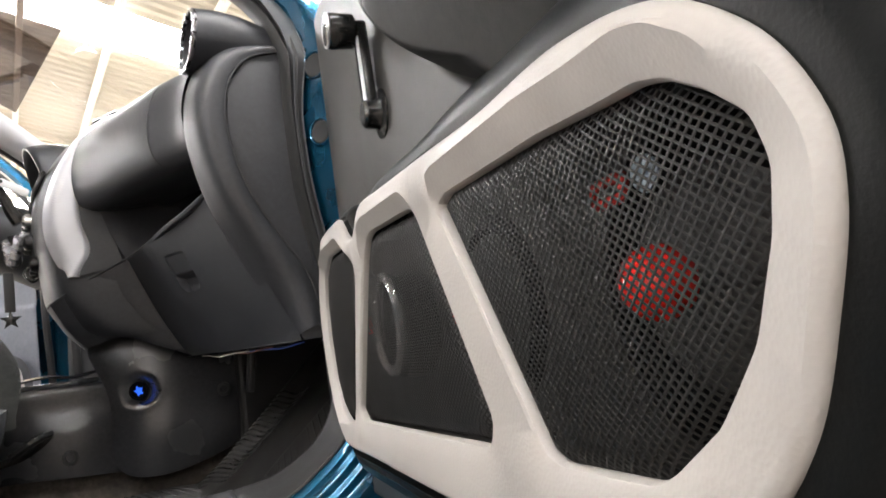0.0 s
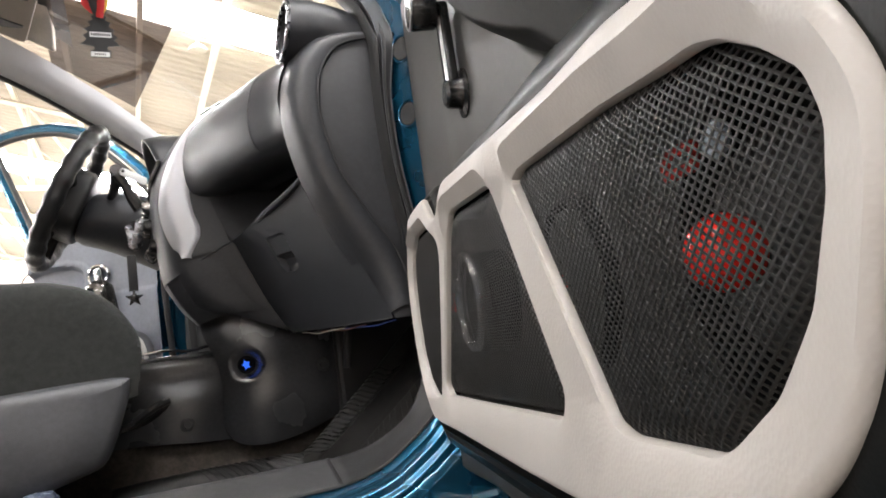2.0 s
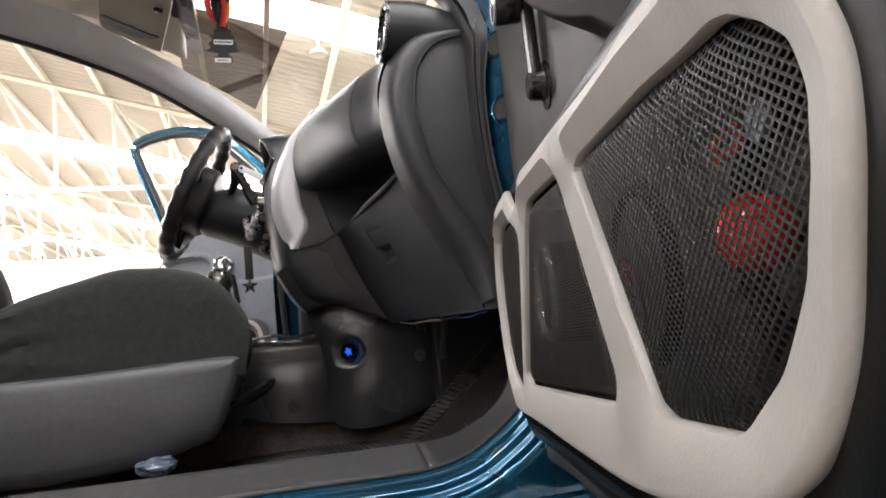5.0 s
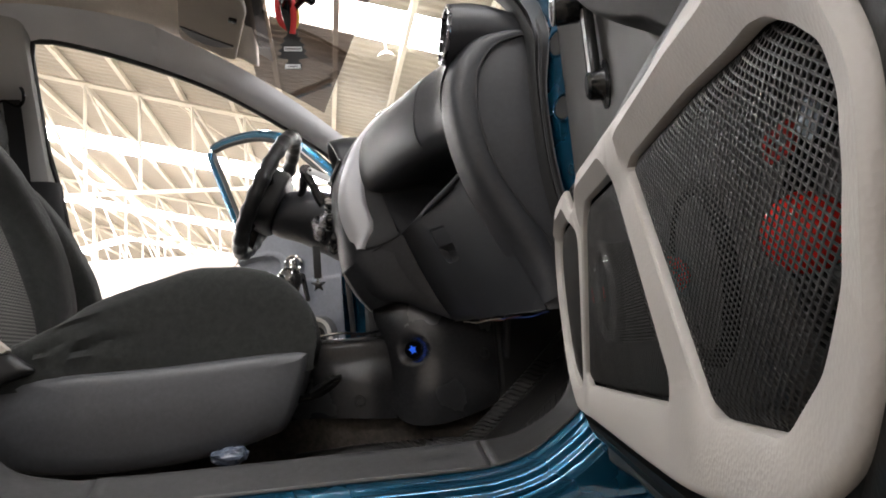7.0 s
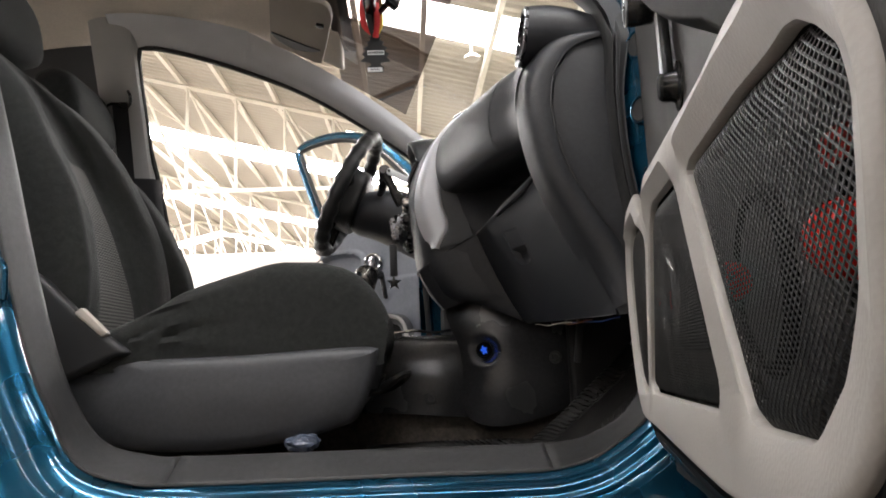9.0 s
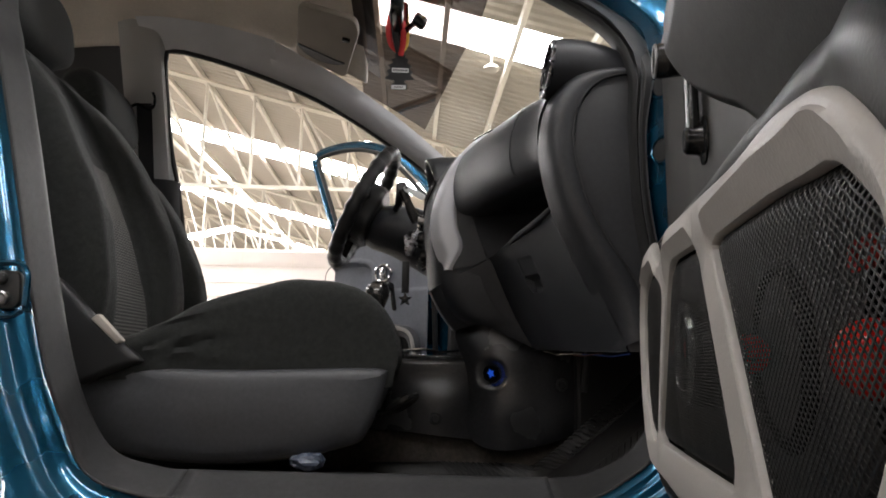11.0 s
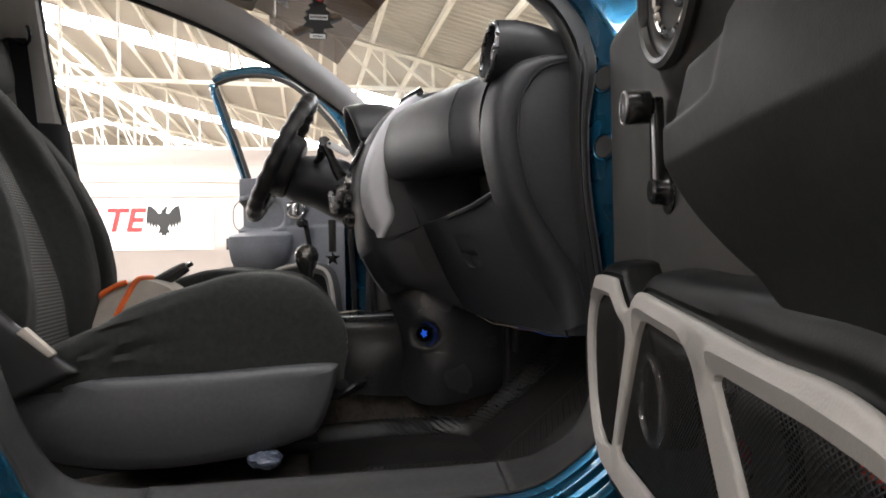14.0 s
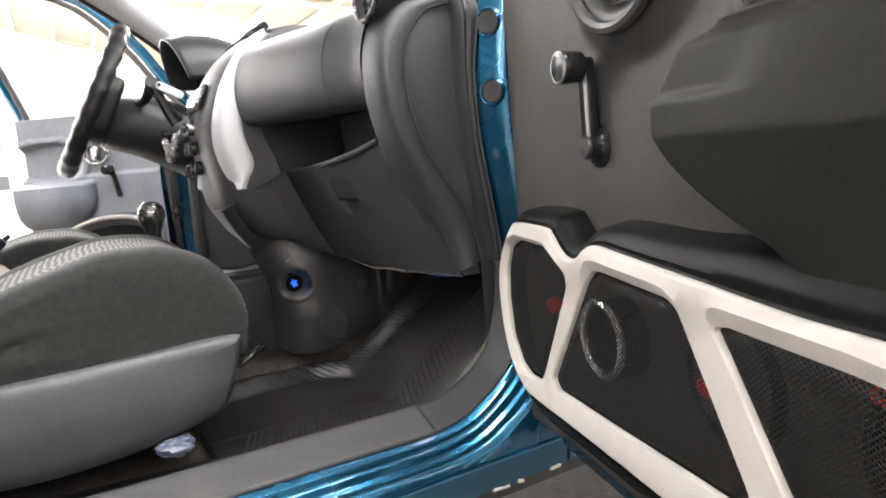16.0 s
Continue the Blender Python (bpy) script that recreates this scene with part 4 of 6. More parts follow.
def grille(poly, pitch, hole):
    """Slanting wire mesh, rolled down into the bay along its edge."""
    bm = bmesh.new()
    big = offset_poly(poly, 0.0025)
    us, vs = [p[0] for p in big], [p[1] for p in big]
    made = {}

    def vert(p):
        key = (round(p.x * 2e5), round(p.y * 2e5))
        if key not in made:
            d = edge_distance(big, p) if within(big, p) else 0.0
            made[key] = bm.verts.new(DM @ Vector((p.x, p.y, 0.0890 + 0.0100 * math.sqrt(max(0.0, 1 - (1 - min(d / 0.015, 1)) ** 2)))))
        return made[key]

    one, two = Vector((0.86 * pitch, -0.62 * pitch)), Vector((-0.68 * pitch, -0.62 * pitch))
    c0 = Vector(((min(us) + max(us)) / 2, (min(vs) + max(vs)) / 2))
    n = int((max(us) - min(us) + max(vs) - min(vs)) / pitch) + 4
    rim = [(one * x + two * y) / 2 for x, y in ((-1, -1), (1, -1), (1, 1), (-1, 1))]
    inner = [p * hole for p in rim]
    for i in range(-n, n):
        for j in range(-n, n):
            c = c0 + one * i + two * j
            if not within(big, c):
                continue
            for k in range(4):
                bm.faces.new([vert(c + rim[k]), vert(c + rim[(k + 1) % 4]), vert(c + inner[(k + 1) % 4]), vert(c + inner[k])])
    return bm


for bay in (BAY1, BAY2, BAY3):
    thicken(part("grille", grille(bay, 0.0036, 0.64), MESH, pod, "black pressed steel mesh grille", smooth=True, sharp=80), 0.0002)


def speaker(u, v, r, ball, top):
    m = DM @ Matrix.Translation((u, v, 0.040))
    sp = part("speaker_cone", lathe_bm([(r, 0.0), (r, 0.010), (r * 0.93, 0.013), (r * 0.84, 0.016), (r * 0.78, 0.010), (r * 0.5, -0.001), (ball * 0.9, 0.004)], m, 40), CONE, pod, "black speaker cone")
    prof = [(ball * math.sin(radians(a)), top - 0.040 - ball * (1 - math.cos(radians(a)))) for a in (165, 140, 115, 90, 75, 60, 45, 30, 15, 1)]
    part("phase_plug", lathe_bm(prof, m, 32), RED, sp, "glossy red bullet centre")


speaker(0.736, 0.555, 0.076, 0.0162, 0.092)
speaker(0.523, 0.561, 0.068, 0.0142, 0.086)
speaker(0.190, 0.573, 0.062, 0.0120, 0.082)
part("tweeter_ring", tube_bm([DM @ Vector((0.352 + 0.044 * math.cos(a), 0.566 + 0.044 * math.sin(a), 0.0885)) for a in [2 * math.pi * k / 48 for k in range(48)]], 0.0050, 8, True), RING_METAL, pod, "bright ring of a tweeter")
part("tweeter_dome", lathe_bm([(0.050, 0.0), (0.048, 0.046), (0.042, 0.048), (0.03, 0.036), (0.015, 0.046), (0.0005, 0.052)], DM @ Matrix.Translation((0.350, 0.563, 0.034)), 32), CONE, pod)
part("cone_badge", tube_bm([DM @ Vector((0.690 + x, 0.603 + y, 0.059)) for x, y in soft_poly([(-0.013, -0.005), (0.011, -0.005), (0.013, 0.005), (-0.011, 0.005)], 0.003)], 0.0028, 6, True), RED_PRINT, pod, "red printed badge outline")
part("cone_badge_round", prism_bm(round_poly([(0.010, 0), (0, 0.009), (-0.010, 0), (0, -0.009)], 20), DM @ pose(0.719, 0.604, 0.058), 0, 0.002), GREY_PRINT, pod, "grey printed badge")

# ---- dashboard ----
dash = thing("dashboard", "black moulded plastic car dashboard with open shelf and glovebox", "dashboard", (-0.1, 0, 0.6))
BROW = [(-0.515, -0.190), (-0.48, -0.200), (-0.40, -0.239), (-0.25, -0.291), (-0.15, -0.318), (-0.09, -0.325)]


def brow_section(y, xr):
    return [(0.16, y, 1.00), (xr + 0.22, y, 1.045), (xr + 0.10, y, 1.066), (xr + 0.035, y, 1.062), (xr - 0.003, y, 1.035), (xr - 0.022, y, 0.99), (xr - 0.026, y, 0.945), (xr - 0.018, y, 0.908),
            (xr + 0.002, y, 0.892), (xr + 0.04, y, 0.890), (xr + 0.12, y, 0.905), (xr + 0.15, y, 0.90)]


part("brow_pad", loft([brow_section(y, x) for y, x in BROW], 40, 60), DASH, dash, "black padded upper dash roll")
# seam between pad and passenger end piece
part("brow_seam", tube_bm(spline([(x - 0.001, -0.425 - 0.001 * i, z + 0.001) for i, (x, _, z) in enumerate([(p[0], p[1], p[2]) for p in brow_section(-0.43, -0.226)[3:9]])], 24), 0.0012, 5), DASH_DEEP, dash)
# shelf tray
part("shelf", loft([[(x + 0.14, y, 0.90), (x + 0.145, y, zt + 0.035), (x + 0.12, y, zt + 0.004), (x + 0.015, y, zt)] for y, x, zt in ((-0.50, -0.19, 0.825), (-0.40, -0.22, 0.806), (-0.28, -0.245, 0.793), (-0.157, -0.262, 0.786))], 20, 16),
     SHELF, dash, "dark open shelf tray")
for k in range(5):
    # moulded ridges across the tray
    y = -0.215 - 0.052 * k
    zt, x = 0.786 + 0.115 * (-0.157 - y), -0.262 + 0.205 * (-0.157 - y)
    part("shelf_ridge", tube_bm([(x + 0.022, y, zt + 0.003), (x + 0.07, y, zt + 0.0045), (x + 0.118, y, zt + 0.008)], 0.0032, 6), SHELF, dash)
part("shelf_divider", loft([[(-0.30, -0.150, 0.895), (-0.285, -0.163, 0.84), (-0.262, -0.168, 0.79)], [(-0.15, -0.150, 0.895), (-0.14, -0.163, 0.84), (-0.13, -0.168, 0.79)]], 6, 8), DASH, dash)
# glovebox door
GB_L = [(-0.257, -0.157, 0.789), (-0.232, -0.152, 0.73), (-0.200, -0.149, 0.66), (-0.165, -0.146, 0.600), (-0.150, -0.145, 0.586)]
GB_M = [(-0.240, -0.32, 0.798), (-0.214, -0.325, 0.745), (-0.184, -0.325, 0.68), (-0.150, -0.32, 0.605), (-0.136, -0.32, 0.580)]
GB_R = [(-0.187, -0.486, 0.830), (-0.164, -0.515, 0.78), (-0.130, -0.540, 0.70), (-0.090, -0.560, 0.605), (-0.080, -0.565, 0.575)]
LM = frame_of((-0.186, -0.347, 0.723), (0.16, -0.98, 0.02), (0.32, 0, 0.95))
LI = LM.inverted()
bm = loft([GB_L, GB_M, GB_R], 230, 160)
for v in bm.verts:
    # latch: a flap set just below the surface, over a deep rounded finger hollow
    q = LI @ v.co
    r = 0.017 if q.y < 0 else 0.006
    ex, ey = max(abs(q.x) - 0.032 + r, 0), max(abs(q.y) - 0.028 + r, 0)
    rim = r - math.hypot(ex, ey) if ex and ey else min(0.032 - abs(q.x), 0.028 - abs(q.y))
    v.co += (LM.to_3x3() @ Vector((0, 0, 1))) * -(0.0022 * step(0, 0.0015, rim) + 0.017 * step(0, 0.003, rim) * step(0.001, -0.003, q.y) * (0.55 + 0.45 * step(-0.028, -0.010, q.y)))
END_P = [(-0.178, -0.566, 0.835), (-0.150, -0.568, 0.78), (-0.096, -0.568, 0.70), (-0.053, -0.572, 0.605), (-0.046, -0.574, 0.575)]
part("end_panel", loft([[(x + 0.004, y, z) for x, y, z in GB_R], [(a[0] * 0.5 + b[0] * 0.5, a[1] * 0.5 + b[1] * 0.5, a[2]) for a, b in zip(GB_R, END_P)], END_P], 8, 30), DASH, dash, "lower end panel of the dash")
part("glovebox_door", bm, DASH, dash, "black plastic glovebox door")
part("glovebox_lip", tube_bm(spline([(-0.254, -0.157, 0.790), (-0.24, -0.25, 0.791), (-0.228, -0.36, 0.801), (-0.205, -0.44, 0.815), (-0.184, -0.486, 0.832)], 24), 0.006, 8), DASH, dash)
CORE = [(-0.075, 0.600), (0.26, 0.600), (0.26, 0.985), (-0.02, 1.02), (-0.070, 0.99), (-0.075, 0.80)]
part("dash_core", prism_bm(CORE, XZ, -0.58, 0.572), DASH_DEEP, dash, smooth=False)
part("dash_core", prism_bm([(-0.24, 0.66), (-0.07, 0.62), (-0.07, 1.02), (-0.20, 1.04), (-0.27, 1.0), (-0.30, 0.85)], XZ, -0.50, 0.135), DASH_DEEP, dash, smooth=False)
part("dash_core", prism_bm([(-0.155, 0.77), (-0.10, 0.605), (-0.06, 0.60), (-0.06, 0.80), (-0.14, 0.80)], XZ, 0.09, 0.52), DASH_DEEP, dash, smooth=False)
part("dash_core", prism_bm([(-0.225, 0.72), (-0.135, 0.592), (0.0, 0.59), (0.0, 0.80), (-0.22, 0.80)], XZ, -0.08, 0.135), DASH_DEEP, dash, smooth=False)
# underside with loose wiring
part("dash_underside", loft([[(-0.150, -0.10, 0.586), (-0.136, -0.32, 0.580), (-0.088, -0.555, 0.574)], [(0.05, -0.10, 0.62), (0.05, -0.32, 0.62), (0.06, -0.57, 0.62)], [(0.28, -0.10, 0.60), (0.28, -0.32, 0.60), (0.28, -0.57, 0.6)]], 8, 8), DASH_DEEP, dash)
wires = thing("loose_wires", "loose coloured wires hanging under the dashboard", "wire", (-0.1, -0.35, 0.57))
for k, (m, ya, yb) in enumerate(((TOWEL, -0.19, -0.40), (WIRE_COPPER, -0.30, -0.47), (WIRE_BLUE, -0.38, -0.555), (RUBBER, -0.24, -0.54))):
    pts = []
    for q in range(9):
        y = ya + (yb - ya) * q / 8
        edge = -0.150 + 0.080 * (-0.145 - y) if y > -0.32 else -0.136 + 0.229 * (-0.32 - y)
        pts.append((edge + 0.004 + 0.003 * k, y, 0.5755 + 0.040 * (y + 0.32) * (y > -0.32) + 0.020 * (y + 0.32) * (y < -0.32) - 0.003 * math.sin(math.pi * q / 8) - 0.0012 * math.sin(5 * q + k)))
    part("wire", tube_bm(spline(pts, 24), 0.0011, 5), m, wires)
# added block that keeps the gap under the dash as dark as deep shade
part("dark_gap_block", prism_bm([(-0.055, 0.375), (0.16, 0.50), (0.16, 0.62), (-0.055, 0.62)], XZ, -0.02, 0.12, 0.01), RUBBER, dash, "added black block filling the dark gap behind the console", smooth=False)
part("dash_bracket", box_bm(pose(-0.052, -0.20, 0.545, 0, 8, 0), 0.012, 0.022, 0.10, 0.003), DASH_DEEP, dash, "dark steel bracket under the dash")
# passenger end: rolled bolster, flat end cap
ARC = [(-0.030, 1.052), (-0.075, 1.050), (-0.125, 1.032), (-0.158, 0.985), (-0.166, 0.915), (-0.146, 0.825), (-0.104, 0.745), (-0.068, 0.690), (-0.052, 0.640), (-0.046, 0.60)]
ROLL = [(-0.030, 1.075), (-0.090, 1.080), (-0.165, 1.060), (-0.205, 1.000), (-0.214, 0.92), (-0.194, 0.820), (-0.152, 0.725), (-0.117, 0.655), (-0.100, 0.615), (-0.090, 0.575)]
rows = []
for k in range(9):
    t = k / 8
    bul = math.sin(math.pi * t)
    rows.append([(a[0] * (1 - t) + b[0] * t - 0.010 * bul, -0.582 + 0.062 * t ** 1.5 - 0.012 * bul, a[1] * (1 - t) + b[1] * t) for a, b in zip(ARC, ROLL)])
rows.append([(b[0] + 0.004, -0.508, b[1] - 0.001) for b in ROLL])
rows.append([(b[0] + 0.045, -0.470, b[1] - 0.004) for b in ROLL])
part("end_roll", loft(rows, 30, 60), DASH, dash, "rounded bolster at the dash end")
cap_poly = ARC + [(-0.005, 0.60), (0.0, 1.045)]
part("end_cap", prism_bm(offset_poly([(x, z) for x, z in cap_poly[::-1]], -0.001)[::-1], XZ @ Matrix.Translation((0, 0, 0.560)), 0, 0.020, 0.003), DASH, dash, "black plastic end cap of the dash")
part("cap_groove", tube_bm(spline([(x - 0.0010, -0.5835, z) for x, z in ARC], 60), 0.0016, 5), DASH_DEEP, dash)
part("end_filler", prism_bm([(-0.02, 0.56), (0.08, 0.56), (0.08, 1.0), (-0.02, 1.045)], XZ @ Matrix.Translation((0, 0, 0.556)), 0, 0.05), DASH, dash)
# round vent pod
vent_path = [(-0.196, 1.078), (-0.15, 1.082), (-0.08, 1.070), (0.0, 1.045), (0.08, 1.02)]
rows = []
for (x, z), r in zip([tuple(v[:2]) for v in spline([(*p, 0) for p in vent_path], 16)], [0.054 - 0.0012 * i for i in range(16)]):
    rows.append([(x + 0.13 * r * math.sin(a) * (1 if x < -0.1 else 0.3), -0.527 + r * 0.95 * math.cos(a), z + r * math.sin(a)) for a in [2 * math.pi * k / 32 for k in range(32)]])
front = rows[0]
hub = Vector((-0.196, -0.527, 1.078))
for q, dx in ((0.86, 0.0), (0.82, 0.012), (0.80, 0.045)):
    rows.insert(0, [tuple(hub + (Vector(p) - hub) * q + Vector((dx, 0, 0))) for p in front])
part("vent_pod", grid_bm(rows, closed_v=True, cap=True), DASH, dash, "round vent pod on the dash corner")
VM = frame_of((-0.200, -0.527, 1.078), (0, -1, 0), (0.13, 0, 0.99))
part("vent_ring", tube_bm([VM @ Vector((0.049 * math.cos(a), 0.050 * math.sin(a), -0.001)) for a in [2 * math.pi * k / 40 for k in range(40)]], 0.0040, 10, True), KEY_STEEL, dash, "dull metal vent ring")
part("vent_core", lathe_bm([(0.020, -0.030), (0.019, -0.010), (0.012, -0.006), (0.001, -0.006)], VM, 24), GLOSS_BLACK, dash)
for k in range(-2, 3):
    part("vent_slat", box_bm(VM @ Matrix.Translation((0, 0.014 * k, -0.016)) @ pose(0, 0, 0, 30), 2 * math.sqrt(max(0.041 ** 2 - (0.014 * k) ** 2, 0)), 0.012, 0.0018), GLOSS_BLACK, dash, smooth=False)

# centre stack with silver side band
STACK = [(-0.13, 1.095), (-0.225, 1.105), (-0.300, 1.070), (-0.352, 1.010), (-0.388, 0.935), (-0.390, 0.870), (-0.384, 0.805), (-0.380, 0.765), (-0.374, 0.730), (-0.355, 0.695), (-0.330, 0.660), (-0.300, 0.642)]


def stack_row(y, dx, dz=0.0):
    return [(x + dx, y, z + dz) for x, z in STACK]


part("console_tower", loft([stack_row(-0.150, 0.10), stack_row(-0.138, 0.035), stack_row(-0.120, 0.006), stack_row(-0.08, -0.012), stack_row(0.0, -0.016), stack_row(0.08, -0.012), stack_row(0.13, 0.01), stack_row(0.15, 0.06)], 36, 50), DASH, dash,
     "black centre stack")
BAND = [(-0.255, 1.100), (-0.300, 1.072), (-0.345, 1.018), (-0.376, 0.955), (-0.392, 0.895), (-0.392, 0.845), (-0.379, 0.800), (-0.366, 0.777), (-0.359, 0.766), (-0.356, 0.762)]
BAND2 = [(-0.262, 1.085), (-0.290, 1.055), (-0.318, 1.012), (-0.338, 0.955), (-0.345, 0.905), (-0.341, 0.860), (-0.331, 0.828), (-0.332, 0.804), (-0.343, 0.785), (-0.354, 0.762)]
part("silver_band", loft([[(x - 0.002, -0.124, z) for x, z in BAND], [(a[0] * 0.5 + b[0] * 0.5 - 0.006, -0.146, a[1] * 0.5 + b[1] * 0.5) for a, b in zip(BAND, BAND2)],
                          [(x, -0.152, z) for x, z in BAND2], [(x + 0.012, -0.146, z) for x, z in BAND2]], 20, 36), SILVER, dash, "satin silver curved trim band")
part("tower_side", loft([[(x + 0.004, -0.147, z) for x, z in BAND2], [(-0.255, -0.150, 1.06), (-0.262, -0.151, 1.03), (-0.270, -0.151, 1.0), (-0.28, -0.152, 0.95), (-0.285, -0.153, 0.90), (-0.28, -0.155, 0.85), (-0.275, -0.156, 0.825), (-0.27, -0.157, 0.80), (-0.266, -0.157, 0.79), (-0.262, -0.157, 0.78)]], 6, 24), DASH, dash)
part("lower_panel", loft([[(-0.384, 0.030, 0.716), (-0.372, 0.030, 0.692), (-0.358, 0.030, 0.668), (-0.342, 0.030, 0.650), (-0.325, 0.030, 0.643)],
                          [(-0.391, -0.085, 0.716), (-0.378, -0.083, 0.690), (-0.364, -0.081, 0.665), (-0.349, -0.079, 0.643), (-0.336, -0.077, 0.627)],
                          [(-0.384, -0.108, 0.720), (-0.370, -0.105, 0.692), (-0.354, -0.102, 0.667), (-0.336, -0.099, 0.646), (-0.318, -0.097, 0.632)],
                          [(-0.345, -0.132, 0.745), (-0.327, -0.128, 0.712), (-0.308, -0.125, 0.684), (-0.287, -0.122, 0.656), (-0.272, -0.119, 0.640)],
                          [(-0.300, -0.149, 0.768), (-0.278, -0.145, 0.722), (-0.253, -0.141, 0.675), (-0.225, -0.138, 0.631), (-0.209, -0.136, 0.613)],
                          [(-0.258, -0.159, 0.789), (-0.233, -0.154, 0.730), (-0.201, -0.151, 0.660), (-0.166, -0.148, 0.600), (-0.151, -0.147, 0.586)]], 40, 20), DASH, dash, "lower dash panel")
part("panel_seam", tube_bm(spline([(-0.2585, -0.1565, 0.787), (-0.233, -0.1520, 0.73), (-0.201, -0.1490, 0.66), (-0.166, -0.1460, 0.600)], 20), 0.0013, 5), RUBBER, dash)
part("panel_crease", tube_bm(spline([(-0.392, -0.050, 0.717), (-0.392, -0.085, 0.717), (-0.385, -0.109, 0.721), (-0.345, -0.1325, 0.746), (-0.300, -0.1495, 0.769), (-0.258, -0.1595, 0.790)], 24), 0.0022, 6), DASH, dash)
# stack furniture: knobs, buttons and heater panel edge
for i, (z, x) in enumerate(((0.905, -0.408), (0.86, -0.408), (0.815, -0.400))):
    for y in (0.0, 0.05):
        part("stack_knob", lathe_bm([(0.017, 0), (0.016, 0.012), (0.012, 0.016), (0.001, 0.016)], frame_of((x, y, z), (0, 1, 0), (0.1, 0, 1)) @ pose(0, 0, 0, 180), 16), GLOSS_BLACK if i else CHROME, dash)
part("stack_screen", box_bm(frame_of((-0.395, 0.0, 0.965), (0, 1, 0), (0.4, 0, 0.9)), 0.17, 0.055, 0.010, 0.004), GLOSS_BLACK, dash, "glossy black radio panel")
part("top_vent_row", box_bm(frame_of((-0.265, 0.0, 1.10), (0, 1, 0), (0.8, 0, 0.5)), 0.20, 0.06, 0.02, 0.006), GLOSS_BLACK, dash)
# driver's side: lower dash, instrument hood
part("driver_dash", loft([[(0.10, y, 1.00), (-0.10, y, 1.06), (-0.22 + dx, y, 1.05), (-0.30 + dx, y, 0.98), (-0.31 + dx, y, 0.88), (-0.345 + dx, y, 0.78), (-0.335 + dx, y, 0.755), (-0.30 + dx, y, 0.742), (-0.10, y, 0.75)] for y, dx in ((0.13, -0.01), (0.25, -0.01), (0.40, 0.0), (0.52, 0.03), (0.60, 0.09))], 20, 40),
     DASH, dash, "black driver side dash")
rows = []
for k in range(9):
    a = math.pi * k / 8
    y, h = 0.30 + 0.135 * math.cos(a), 1.04 + 0.115 * math.sin(a)
    rows.append([(-0.405 + 0.035 * (1 - math.sin(a)), y, h), (-0.35, y * 0.98 + 0.006, h + 0.012 * math.sin(a)), (-0.26, 0.30 + (y - 0.30) * 0.95, h + 0.004), (-0.12, 0.30 + (y - 0.30) * 0.9, 1.04 + (h - 1.04) * 0.5)])
thicken(part("instrument_hood", loft(rows, 30, 14), DASH, dash, "black instrument hood"), 0.006, -1)
part("instrument_face", lathe_bm([(0.115, 0), (0.11, 0.006), (0.001, 0.006)], frame_of((-0.30, 0.30, 1.055), (0, -1, 0), (0.35, 0, 0.93)), 28), GLOSS_BLACK, dash)
part("dash_cowl", loft([[(-0.10, y, 1.06), (0.02, y, 1.05), (0.14, y, 1.0)] for y in (-0.16, 0, 0.14)], 6, 8), DASH, dash)

# ---- steering wheel and column ----
wheel = thing("steering_wheel", "black leather wrapped steering wheel with knobbly rim", "steering wheel", (-0.58, 0.29, 1.0))
WM = frame_of((-0.580, 0.290, 1.005), (0, -1, 0), (0.450, 0, 0.893))
WA, WB = [], []
for k in range(96):
    a = 2 * math.pi * k / 96
    WA.append(WM @ Vector((0.180 * math.cos(a), 0.180 * math.sin(a), 0)))
    WB.append(0.0205 + 0.0022 * math.cos(a * 24))
part("rim", tube_bm(WA, WB, 12, True), LEATHER, wheel, "lumpy black leather rim wrap")
part("hub", prism_bm(soft_poly([(-0.105, -0.075), (-0.06, -0.105), (0.06, -0.105), (0.105, -0.075), (0.110, 0.045), (0.07, 0.070), (-0.07, 0.070), (-0.110, 0.045)], 0.03), WM, -0.050, 0.022, 0.014, 3), LEATHER, wheel, "black padded wheel hub")
for a in (5, 175, 250, 290):
    p, q = Vector((0.07 * math.cos(radians(a)), 0.06 * math.sin(radians(a)), 0.0)), Vector((0.178 * math.cos(radians(a)), 0.178 * math.sin(radians(a)), 0))
    part("spoke", tube_bm([WM @ p, WM @ q], 0.020, 10, flat=0.5), GLOSS_BLACK, wheel)
column = thing("steering_column", "black plastic steering column cover with stalks", "steering column", (-0.45, 0.29, 0.95))
part("shroud", loft([[WM @ Vector((r * math.cos(a), r * 0.85 * math.sin(a) - 0.03 + 0.02 * (z < -0.12), z)) for a in [2 * math.pi * k / 16 for k in range(16)]] for r, z in ((0.060, -0.045), (0.082, -0.065), (0.095, -0.14), (0.100, -0.26))], 12, 24, True, True), DASH, column, "black column shroud")
part("stalk", tube_bm(spline([(-0.49, 0.23, 0.985), (-0.478, 0.17, 0.99), (-0.470, 0.11, 1.01), (-0.468, 0.085, 1.02)], 12), [0.008 + 0.0007 * k for k in range(12)], 10), GLOSS_BLACK, column, "black control stalk")
part("ignition_barrel", lathe_bm([(0.020, 0), (0.020, 0.02), (0.014, 0.024), (0.001, 0.024)], frame_of((-0.445, 0.205, 0.90), (0.2, 0, -0.98), (0.0, 1, 0)), 16), GLOSS_BLACK, column)
keys = thing("key_bunch", "bunch of metal car keys hanging from the ignition", "keys", (-0.44, 0.13, 0.90))
part("key_ring", tube_bm([(-0.440 + 0.016 * math.cos(a), 0.13, 0.852 + 0.018 * math.sin(a)) for a in [2 * math.pi * k / 20 for k in range(20)]], 0.0018, 6, True), CHROME, keys)
